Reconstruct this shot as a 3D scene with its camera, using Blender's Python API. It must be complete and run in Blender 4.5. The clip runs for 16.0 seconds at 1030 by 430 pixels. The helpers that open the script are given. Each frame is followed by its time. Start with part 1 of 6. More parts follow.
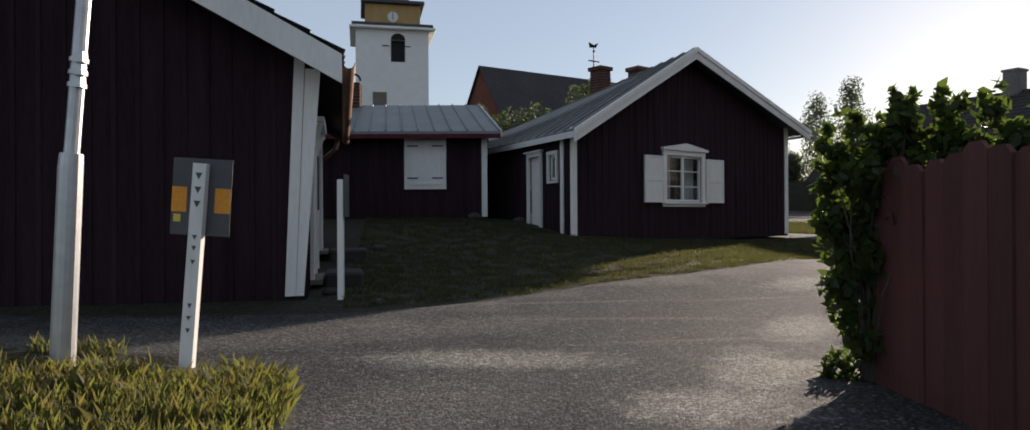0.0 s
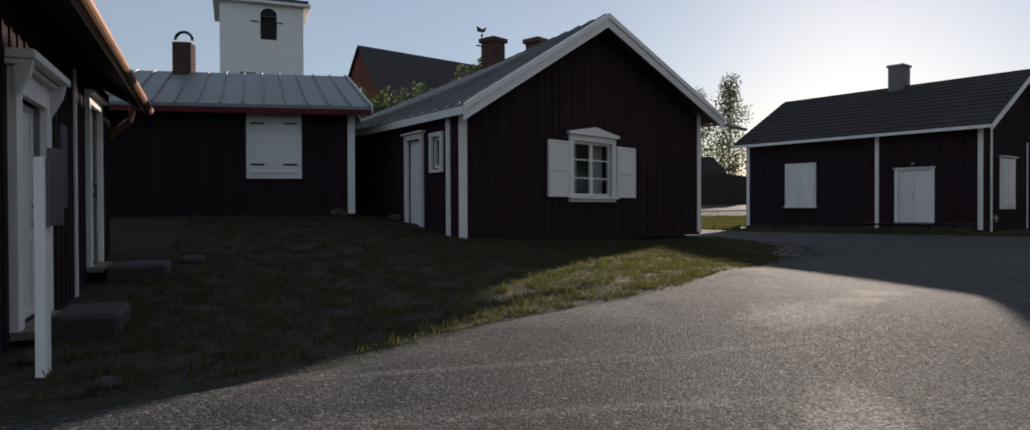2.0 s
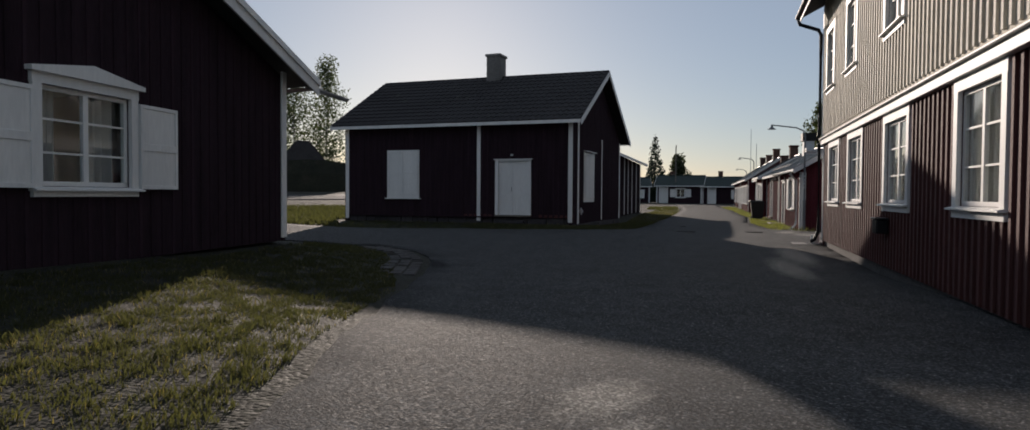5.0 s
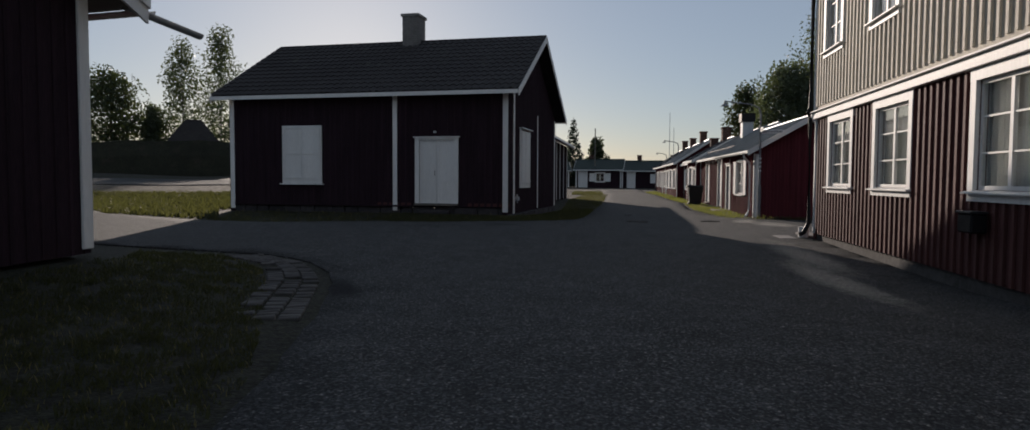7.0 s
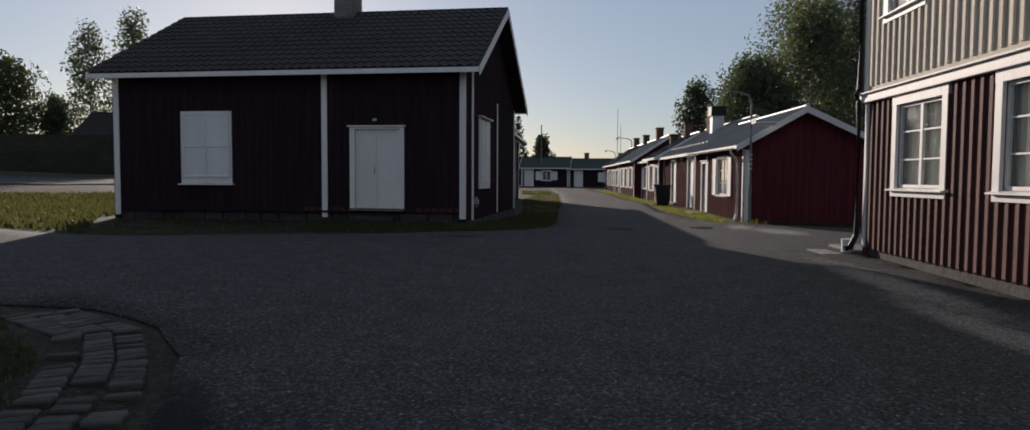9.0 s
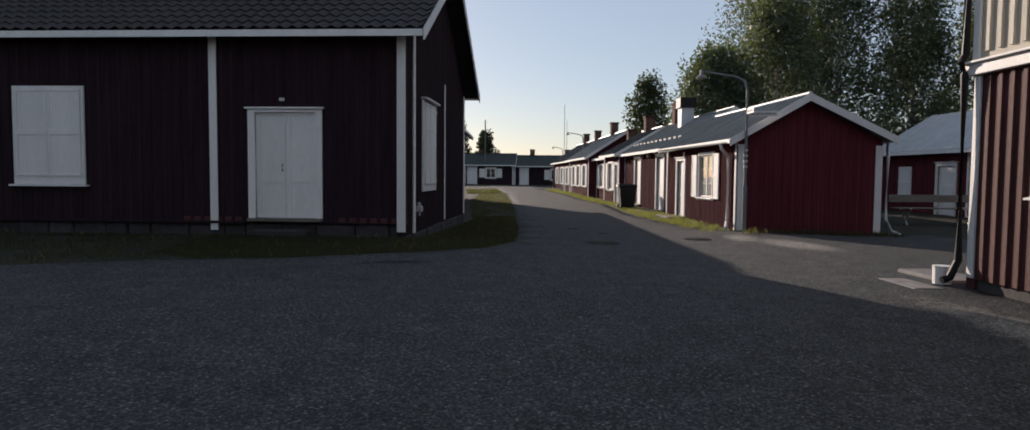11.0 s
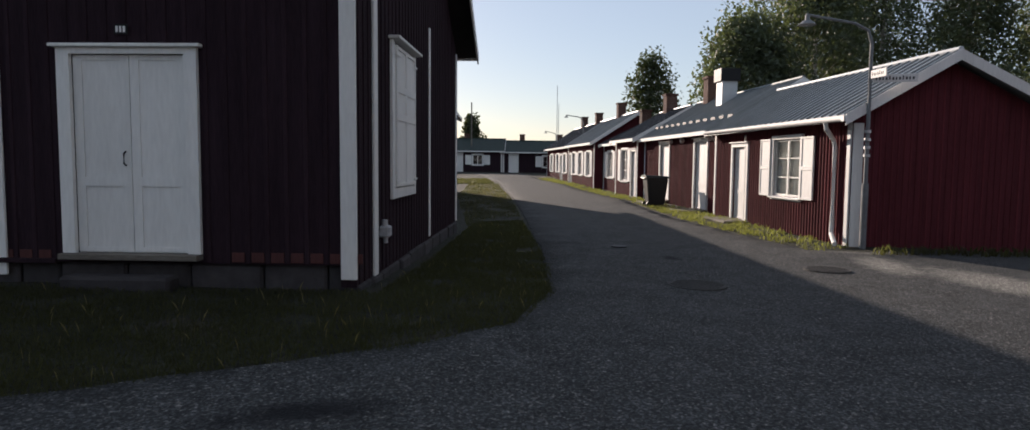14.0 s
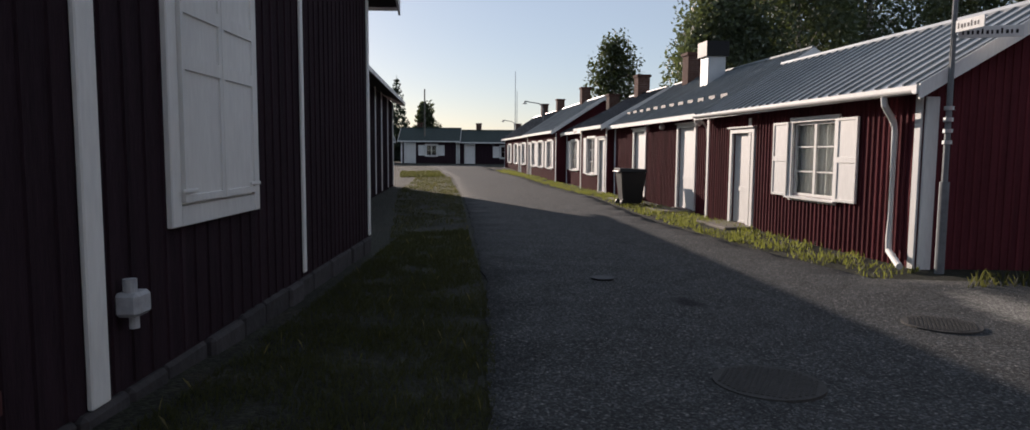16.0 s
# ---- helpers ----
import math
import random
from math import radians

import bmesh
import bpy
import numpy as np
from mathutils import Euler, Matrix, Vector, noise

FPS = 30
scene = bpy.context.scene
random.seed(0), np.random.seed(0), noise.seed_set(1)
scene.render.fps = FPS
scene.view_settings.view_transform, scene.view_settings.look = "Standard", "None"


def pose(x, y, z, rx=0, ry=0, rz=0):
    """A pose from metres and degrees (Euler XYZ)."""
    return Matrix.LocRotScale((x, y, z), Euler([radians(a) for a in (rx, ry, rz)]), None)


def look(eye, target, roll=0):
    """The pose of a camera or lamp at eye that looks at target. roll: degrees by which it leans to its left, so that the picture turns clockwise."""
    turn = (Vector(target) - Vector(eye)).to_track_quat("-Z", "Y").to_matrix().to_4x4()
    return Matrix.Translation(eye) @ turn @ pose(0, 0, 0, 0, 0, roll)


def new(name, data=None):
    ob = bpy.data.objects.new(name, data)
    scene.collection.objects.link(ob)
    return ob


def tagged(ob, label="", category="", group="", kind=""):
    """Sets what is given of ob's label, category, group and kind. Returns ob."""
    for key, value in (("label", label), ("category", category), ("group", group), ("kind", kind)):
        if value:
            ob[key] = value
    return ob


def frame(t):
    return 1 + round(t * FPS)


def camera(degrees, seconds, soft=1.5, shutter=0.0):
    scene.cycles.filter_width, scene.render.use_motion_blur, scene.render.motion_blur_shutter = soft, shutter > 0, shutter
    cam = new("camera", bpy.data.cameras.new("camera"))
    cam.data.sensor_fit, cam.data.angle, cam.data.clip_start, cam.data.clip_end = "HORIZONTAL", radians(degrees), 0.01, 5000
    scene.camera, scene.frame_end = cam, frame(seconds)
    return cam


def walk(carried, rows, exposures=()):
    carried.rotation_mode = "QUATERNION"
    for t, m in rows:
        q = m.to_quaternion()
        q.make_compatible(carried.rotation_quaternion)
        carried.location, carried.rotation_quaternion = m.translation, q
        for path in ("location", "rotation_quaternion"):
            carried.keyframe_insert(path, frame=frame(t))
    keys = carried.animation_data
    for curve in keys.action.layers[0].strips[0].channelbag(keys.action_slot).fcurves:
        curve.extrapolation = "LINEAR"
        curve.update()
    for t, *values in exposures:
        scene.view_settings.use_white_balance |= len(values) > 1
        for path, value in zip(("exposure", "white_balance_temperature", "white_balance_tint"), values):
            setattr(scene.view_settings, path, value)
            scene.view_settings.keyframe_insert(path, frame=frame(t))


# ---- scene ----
cam = camera(72.83, 16.0, soft=1.5)
ROWS = [
    (0.0, -0.000, -0.000, 1.138, -0.027, 0.169, 0.359),
    (0.5, 0.074, 0.765, 1.126, -0.376, 0.154, 0.239),
    (1.0, 0.066, 1.470, 1.166, -2.381, -0.125, 0.226),
    (1.5, 0.104, 2.146, 1.216, -4.871, -0.465, 0.291),
    (2.0, 0.194, 2.830, 1.238, -9.340, -0.566, 0.221),
    (2.5, 0.347, 3.501, 1.251, -14.715, -0.845, 0.258),
    (3.0, 0.597, 4.171, 1.290, -21.238, -1.076, 0.137),
    (3.5, 0.889, 4.803, 1.341, -28.175, -1.400, -0.112),
    (4.0, 1.278, 5.478, 1.399, -34.086, -1.474, -0.292),
    (6.5, 4.049, 9.436, 1.407, -46.951, -2.541, -0.302),
    (7.0, 4.656, 10.252, 1.406, -48.681, -2.915, -0.311),
    (7.5, 5.271, 11.037, 1.412, -50.110, -3.211, -0.292),
    (8.0, 5.905, 11.801, 1.427, -51.401, -3.270, -0.326),
    (8.5, 6.556, 12.511, 1.434, -52.443, -3.144, -0.308),
    (9.0, 7.275, 13.230, 1.428, -53.652, -3.031, -0.327),
    (9.5, 8.037, 13.879, 1.411, -55.431, -2.912, -0.271),
    (10.0, 8.832, 14.565, 1.395, -56.881, -2.723, -0.302),
    (12.5, 12.800, 17.839, 1.649, -59.483, -3.967, -0.560),
    (13.0, 13.602, 18.484, 1.632, -59.414, -4.056, -0.617),
    (13.5, 14.400, 19.056, 1.625, -59.604, -4.174, -0.522),
    (14.0, 15.264, 19.615, 1.604, -59.909, -4.392, -0.547),
    (14.5, 16.162, 20.160, 1.598, -60.790, -4.626, -0.439),
    (15.0, 17.108, 20.624, 1.601, -61.250, -4.865, -0.498),
    (15.5, 18.046, 21.013, 1.597, -62.524, -4.953, -0.483),
    (16.0, 19.045, 21.425, 1.604, -63.236, -5.134, -0.398),
]
walk(cam, [(t, pose(x, y, z, 90 + pitch, roll, yaw)) for t, x, y, z, yaw, pitch, roll in ROWS],
     exposures=[(0.0, 0.55, 6650, 18), (1.5, 0.4, 6550, 18), (3.5, 0.12, 6450, 18), (7.0, -0.17, 6400, 18), (10.0, 0.2, 6450, 20), (12.5, 0.58, 6550, 20), (15.0, 0.6, 6500, 20), (16.0, 0.45, 6450, 20)])

# ---- world, sun, exposure ----
SUN_AZ, SUN_EL = 35.4, 13.6
world = bpy.data.worlds.new("world")
scene.world = world
world.use_nodes = True
wn = world.node_tree.nodes
sky = wn.new("ShaderNodeTexSky")
sky.sky_type, sky.sun_disc = "NISHITA", False
sky.sun_elevation, sky.sun_rotation = radians(SUN_EL), radians(SUN_AZ)
sky.air_density, sky.dust_density, sky.ozone_density = 1.0, 0.28, 2.2
wn["Background"].inputs["Strength"].default_value = 0.098
haze = wn.new("ShaderNodeMix")
haze.data_type = "RGBA"
haze.inputs["Factor"].default_value = 0.56
haze.inputs["B"].default_value = (3.4, 3.95, 4.3, 1)
world.node_tree.links.new(sky.outputs["Color"], haze.inputs["A"])
world.node_tree.links.new(haze.outputs["Result"], wn["Background"].inputs["Color"])
sun = new("sun", bpy.data.lights.new("sun", "SUN"))
sun.data.energy, sun.data.angle, sun.data.color = 4.4, radians(0.5), (1.0, 0.88, 0.72)
_a, _e = radians(SUN_AZ), radians(SUN_EL)
SUN_DIR = Vector((math.sin(_a) * math.cos(_e), math.cos(_a) * math.cos(_e), math.sin(_e)))
sun.matrix_world = look(SUN_DIR * 50, (0, 0, 0))


# ---- materials ----
def material(name, base, rough=0.8, metal=0.0, spots=(), grain=8.0, amount=0.25, bump=0.0, bump_scale=40.0, stretch=(1, 1, 1),
             vary=0.0, spec=0.3, relief=0.02, wear=None, wear_at=0.62, wear_scale=1.5, coords="Object"):
    """A surface with a fine grain, large soft stains, an optional second colour in worn patches, and fine relief."""
    m = bpy.data.materials.new(name)
    m.use_nodes = True
    nt = m.node_tree
    n, l = nt.nodes, nt.links
    b = n["Principled BSDF"]
    b.inputs["Roughness"].default_value, b.inputs["Metallic"].default_value = rough, metal
    b.inputs["Specular IOR Level"].default_value = spec
    tc = n.new("ShaderNodeTexCoord")
    mp = n.new("ShaderNodeMapping")
    mp.inputs["Scale"].default_value = stretch
    if coords == "World":
        geo = n.new("ShaderNodeNewGeometry")
        l.new(geo.outputs["Position"], mp.inputs["Vector"])
    else:
        l.new(tc.outputs["Object"], mp.inputs["Vector"])
    fine = n.new("ShaderNodeTexNoise")
    fine.inputs["Scale"].default_value, fine.inputs["Detail"].default_value = grain, 6
    large = n.new("ShaderNodeTexNoise")
    large.inputs["Scale"].default_value, large.inputs["Detail"].default_value = grain / 11.0, 3
    for t in (fine, large):
        l.new(mp.outputs["Vector"], t.inputs["Vector"])
    mix = n.new("ShaderNodeMath")
    mix.operation = "ADD"
    l.new(fine.outputs["Fac"], mix.inputs[0])
    l.new(large.outputs["Fac"], mix.inputs[1])
    rng = n.new("ShaderNodeMapRange")
    rng.inputs["From Min"].default_value, rng.inputs["From Max"].default_value = 0.6, 1.4
    rng.inputs["To Min"].default_value, rng.inputs["To Max"].default_value = 1 - amount, 1 + amount
    l.new(mix.outputs[0], rng.inputs["Value"])
    val = rng.outputs["Result"]
    if vary:
        info = n.new("ShaderNodeObjectInfo")
        r2 = n.new("ShaderNodeMapRange")
        r2.inputs["To Min"].default_value, r2.inputs["To Max"].default_value = 1 - vary, 1 + vary
        l.new(info.outputs["Random"], r2.inputs["Value"])
        mu = n.new("ShaderNodeMath")
        mu.operation = "MULTIPLY"
        l.new(val, mu.inputs[0])
        l.new(r2.outputs["Result"], mu.inputs[1])
        val = mu.outputs[0]
    col = n.new("ShaderNodeMix")
    col.data_type, col.blend_type = "RGBA", "MULTIPLY"
    col.inputs["Factor"].default_value = 1.0
    col.inputs["A"].default_value = (*base, 1)
    l.new(val, col.inputs["B"])
    out = col.outputs["Result"]
    if wear:
        wt = n.new("ShaderNodeTexNoise")
        wt.inputs["Scale"].default_value, wt.inputs["Detail"].default_value, wt.inputs["Roughness"].default_value = wear_scale, 8, 0.65
        l.new(mp.outputs["Vector"], wt.inputs["Vector"])
        wr = n.new("ShaderNodeMapRange")
        wr.inputs["From Min"].default_value, wr.inputs["From Max"].default_value = wear_at, wear_at + 0.12
        l.new(wt.outputs["Fac"], wr.inputs["Value"])
        wm = n.new("ShaderNodeMix")
        wm.data_type = "RGBA"
        wm.inputs["B"].default_value = (*wear, 1)
        l.new(wr.outputs["Result"], wm.inputs["Factor"])
        l.new(out, wm.inputs["A"])
        out = wm.outputs["Result"]
    l.new(out, b.inputs["Base Color"])
    if bump:
        bt = n.new("ShaderNodeTexNoise")
        bt.inputs["Scale"].default_value, bt.inputs["Detail"].default_value = bump_scale, 4
        l.new(mp.outputs["Vector"], bt.inputs["Vector"])
        bp = n.new("ShaderNodeBump")
        bp.inputs["Strength"].default_value, bp.inputs["Distance"].default_value = bump, relief
        l.new(bt.outputs["Fac"], bp.inputs["Height"])
        l.new(bp.outputs["Normal"], b.inputs["Normal"])
    return m


def leaf_material(name, base, trans=0.35, through_light=2.8):
    m = material(name, base, 0.55, grain=3.0, amount=0.35, coords="World", spec=0.35)
    nt = m.node_tree
    b = nt.nodes["Principled BSDF"]
    tr = nt.nodes.new("ShaderNodeBsdfTranslucent")
    tr.inputs["Color"].default_value = (base[0] * through_light, base[1] * through_light, base[2] * through_light * 0.46, 1)
    mx = nt.nodes.new("ShaderNodeMixShader")
    mx.inputs["Fac"].default_value = trans
    nt.links.new(b.outputs[0], mx.inputs[1])
    nt.links.new(tr.outputs[0], mx.inputs[2])
    nt.links.new(mx.outputs[0], nt.nodes["Material Output"].inputs["Surface"])
    return m


RED = material("falu_red_boards", (0.1, 0.022, 0.028), 0.9, grain=14, amount=0.35, stretch=(6, 6, 0.5), bump=0.35, bump_scale=30, spec=0.15, coords="World")
REDB = material("falu_red_batten", (0.112, 0.025, 0.03), 0.9, grain=14, amount=0.35, stretch=(6, 6, 0.5), bump=0.35, bump_scale=30, vary=0.18, spec=0.15, coords="World")
# a darker copy of the red, with shade put into its colour
SHADERED = material("falu_red_boards_in_shade", (0.027, 0.0155, 0.0205), 0.92, grain=14, amount=0.4, stretch=(6, 6, 0.5), bump=0.4, bump_scale=30, spec=0.12, coords="World")
SHADEREDB = material("falu_red_batten_in_shade", (0.029, 0.0165, 0.0215), 0.92, grain=14, amount=0.4, stretch=(6, 6, 0.5), bump=0.4, bump_scale=30, vary=0.2, spec=0.12, coords="World")
CREAM = material("cream_grey_boards", (0.48, 0.44, 0.36), 0.7, grain=14, amount=0.22, stretch=(6, 6, 0.5), bump=0.3, bump_scale=30, spec=0.25, coords="World")
CREAMB = material("cream_grey_batten", (0.52, 0.475, 0.39), 0.65, grain=14, amount=0.22, stretch=(6, 6, 0.5), bump=0.3, bump_scale=30, vary=0.12, spec=0.25, coords="World")
# weathered tin, its colour darkened further to carry the roof's shade
OLDSHADETIN = material("weathered_shaded_sheet_metal", (0.13, 0.135, 0.13), 0.6, 0.2, grain=2.5, amount=0.35, bump=0.1, vary=0.15, coords="World", wear=(0.2, 0.2, 0.18), wear_at=0.6, wear_scale=0.8)
DARKSTONE = material("dark_stone", (0.05, 0.045, 0.046), 0.92, grain=7, amount=0.45, bump=0.7, bump_scale=14, vary=0.25, coords="World")
BROWN = material("brown_red_boards", (0.082, 0.031, 0.029), 0.75, grain=14, amount=0.3, stretch=(6, 6, 0.5), bump=0.3, bump_scale=30, spec=0.2, coords="World")
BROWNB = material("brown_red_batten", (0.1, 0.038, 0.034), 0.7, grain=14, amount=0.3, stretch=(6, 6, 0.5), bump=0.3, bump_scale=30, vary=0.15, spec=0.25, coords="World")
WHITE = material("white_paint", (0.74, 0.73, 0.7), 0.55, grain=10, amount=0.1, stretch=(3, 3, 0.6), bump=0.12, bump_scale=35, vary=0.05, wear=(0.42, 0.39, 0.34), wear_at=0.68, wear_scale=2.2, coords="World")
TIN = material("grey_sheet_metal", (0.5, 0.52, 0.53), 0.45, 0.15, grain=2.5, amount=0.18, bump=0.05, vary=0.06, coords="World", wear=(0.3, 0.29, 0.28), wear_at=0.66, wear_scale=0.7)
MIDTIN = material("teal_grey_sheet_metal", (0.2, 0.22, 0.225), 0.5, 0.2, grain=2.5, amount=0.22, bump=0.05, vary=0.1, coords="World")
DARKTIN = material("dark_sheet_metal", (0.06, 0.062, 0.066), 0.4, 0.5, grain=2.5, amount=0.2, bump=0.05, vary=0.1, coords="World")
GREENTIN = material("dark_green_metal", (0.02, 0.035, 0.03), 0.6, 0.1, grain=2.5, amount=0.25, bump=0.05, coords="World")
TILE = material("dark_roof_tile", (0.035, 0.032, 0.032), 0.75, grain=5, amount=0.35, bump=0.3, vary=0.25, coords="World", wear=(0.06, 0.06, 0.05), wear_at=0.6)
ASPHALT = material("asphalt", (0.05, 0.0525, 0.053), 0.85, grain=30, amount=0.45, bump=0.55, bump_scale=60, relief=0.016, coords="World", wear=(0.2, 0.19, 0.175), wear_at=0.55, wear_scale=34.0, spec=0.18)
SOIL = material("grassy_soil", (0.026, 0.027, 0.015), 0.95, grain=9, amount=0.45, bump=0.7, bump_scale=14, coords="World", wear=(0.046, 0.038, 0.026), wear_at=0.56, wear_scale=1.1)
SETT = material("worn_dark_setts", (0.08, 0.077, 0.074), 0.92, grain=9, amount=0.45, bump=0.6, bump_scale=16, vary=0.3, coords="World")
STONE = material("grey_stone", (0.2, 0.19, 0.18), 0.9, grain=7, amount=0.4, bump=0.6, bump_scale=14, vary=0.2, coords="World")
DARKBRICK = material("dark_brick", (0.1, 0.05, 0.038), 0.92, grain=9, amount=0.4, bump=0.4, vary=0.35, coords="World")
BRICK = material("red_brick", (0.2, 0.07, 0.045), 0.9, grain=9, amount=0.35, bump=0.4, vary=0.3, coords="World")
MORTAR = material("mortar", (0.3, 0.28, 0.25), 0.95, grain=20, amount=0.2, bump=0.4)
PLASTER = material("white_plaster", (0.78, 0.77, 0.74), 0.85, grain=1.5, amount=0.07, bump=0.15, bump_scale=8, coords="World")
IRON = material("black_iron", (0.015, 0.015, 0.016), 0.55, 0.4, grain=20, amount=0.3, bump=0.1)
COPPER = material("coppery_gutter", (0.4, 0.24, 0.16), 0.45, 0.6, grain=6, amount=0.3, bump=0.05)
STEEL = material("galvanised_steel", (0.5, 0.51, 0.52), 0.42, 0.7, grain=12, amount=0.2, bump=0.06, coords="World")
BIN = material("dark_plastic", (0.014, 0.016, 0.016), 0.45, grain=8, amount=0.2, bump=0.05)
ORANGE = material("orange_reflector", (0.75, 0.3, 0.03), 0.4, grain=30, amount=0.12, bump=0.1)
YELLOW = material("yellow_sticker", (0.7, 0.5, 0.08), 0.5, grain=30, amount=0.1)
SIGNGREY = material("grey_sign_back", (0.09, 0.09, 0.095), 0.5, 0.3, grain=6, amount=0.2, bump=0.05)
OCHRE = material("ochre_boards", (0.42, 0.27, 0.11), 0.8, grain=4, amount=0.2, stretch=(4, 4, 0.4), bump=0.2, coords="World")
WOOD = material("weathered_wood", (0.17, 0.15, 0.125), 0.85, grain=12, amount=0.4, stretch=(1, 6, 6), bump=0.4, vary=0.15)
CLOTH = material("curtain_and_pane_sheen", (0.46, 0.46, 0.44), 0.9, grain=12, amount=0.2, stretch=(6, 6, 0.4), bump=0.3)
BARK = material("bark", (0.07, 0.06, 0.05), 0.95, grain=6, amount=0.5, stretch=(3, 3, 0.6), bump=0.8, bump_scale=14, coords="World")
BIRCH = material("birch_bark", (0.42, 0.4, 0.37), 0.85, grain=3, amount=0.3, bump=0.4, wear=(0.05, 0.045, 0.04), wear_at=0.56, wear_scale=2.0, coords="World")
LEAF = leaf_material("birch_leaves", (0.074, 0.092, 0.062), 0.26)
LEAFD = leaf_material("dark_leaves", (0.042, 0.054, 0.027), 0.25)
NEEDLE = leaf_material("spruce_needles", (0.016, 0.03, 0.016), 0.1)
BUSHL = leaf_material("shrub_leaves", (0.032, 0.05, 0.017), 0.5, 3.4)
GRASS = leaf_material("grass_blades", (0.033, 0.035, 0.021), 0.55, 3.3)
# brighter copy of the grass, sunlight put into its colour, for lit strips
VERGEGRASS = leaf_material("sunlit_grass_blades", (0.06, 0.066, 0.03), 0.6, 3.6)
STRAW = leaf_material("dry_grass", (0.13, 0.11, 0.06), 0.35)
GLASS = bpy.data.materials.new("window_glass")
GLASS.use_nodes = True
_g = GLASS.node_tree.nodes["Principled BSDF"]
_g.inputs["Base Color"].default_value = (0.9, 0.95, 0.95, 1)
_g.inputs["Roughness"].default_value, _g.inputs["Transmission Weight"].default_value, _g.inputs["IOR"].default_value = 0.03, 1.0, 1.45



def stain(mat, colour, patches):
    """Pale worn patches (x, y, half length, half width, turn) of dust on a surface, with ragged edges."""
    nt = mat.node_tree
    n, l = nt.nodes, nt.links
    b = n["Principled BSDF"]
    last = b.inputs["Base Color"].links[0].from_socket
    geo = n.new("ShaderNodeNewGeometry")
    rag = n.new("ShaderNodeTexNoise")
    rag.inputs["Scale"].default_value, rag.inputs["Detail"].default_value, rag.inputs["Roughness"].default_value = 6.0, 8, 0.75
    l.new(geo.outputs["Position"], rag.inputs["Vector"])
    for x, y, a, w, turn in patches:
        mp = n.new("ShaderNodeMapping")
        mp.vector_type = "TEXTURE"
        mp.inputs["Location"].default_value, mp.inputs["Rotation"].default_value, mp.inputs["Scale"].default_value = (x, y, 0), (0, 0, radians(turn)), (a, w, 99)
        l.new(geo.outputs["Position"], mp.inputs["Vector"])
        ln = n.new("ShaderNodeVectorMath")
        ln.operation = "LENGTH"
        l.new(mp.outputs["Vector"], ln.inputs[0])
        ad = n.new("ShaderNodeMath")
        ad.operation = "MULTIPLY_ADD"
        ad.inputs[1].default_value = 1.6
        l.new(rag.outputs["Fac"], ad.inputs[0])
        l.new(ln.outputs["Value"], ad.inputs[2])
        mr = n.new("ShaderNodeMapRange")
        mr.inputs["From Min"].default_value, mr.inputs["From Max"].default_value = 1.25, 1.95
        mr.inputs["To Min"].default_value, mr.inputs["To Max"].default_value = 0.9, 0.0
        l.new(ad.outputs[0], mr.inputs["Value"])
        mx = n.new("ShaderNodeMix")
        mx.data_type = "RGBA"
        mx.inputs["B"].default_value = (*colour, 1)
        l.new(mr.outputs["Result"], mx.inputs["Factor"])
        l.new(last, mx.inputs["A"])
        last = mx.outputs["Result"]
    l.new(last, b.inputs["Base Color"])


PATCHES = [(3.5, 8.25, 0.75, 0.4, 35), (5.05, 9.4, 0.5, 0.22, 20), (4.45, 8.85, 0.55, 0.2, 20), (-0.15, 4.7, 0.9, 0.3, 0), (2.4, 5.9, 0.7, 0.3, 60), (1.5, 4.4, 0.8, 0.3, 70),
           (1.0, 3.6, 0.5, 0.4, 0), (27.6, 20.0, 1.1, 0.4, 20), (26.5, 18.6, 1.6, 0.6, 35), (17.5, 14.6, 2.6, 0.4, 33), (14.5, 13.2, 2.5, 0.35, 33)]


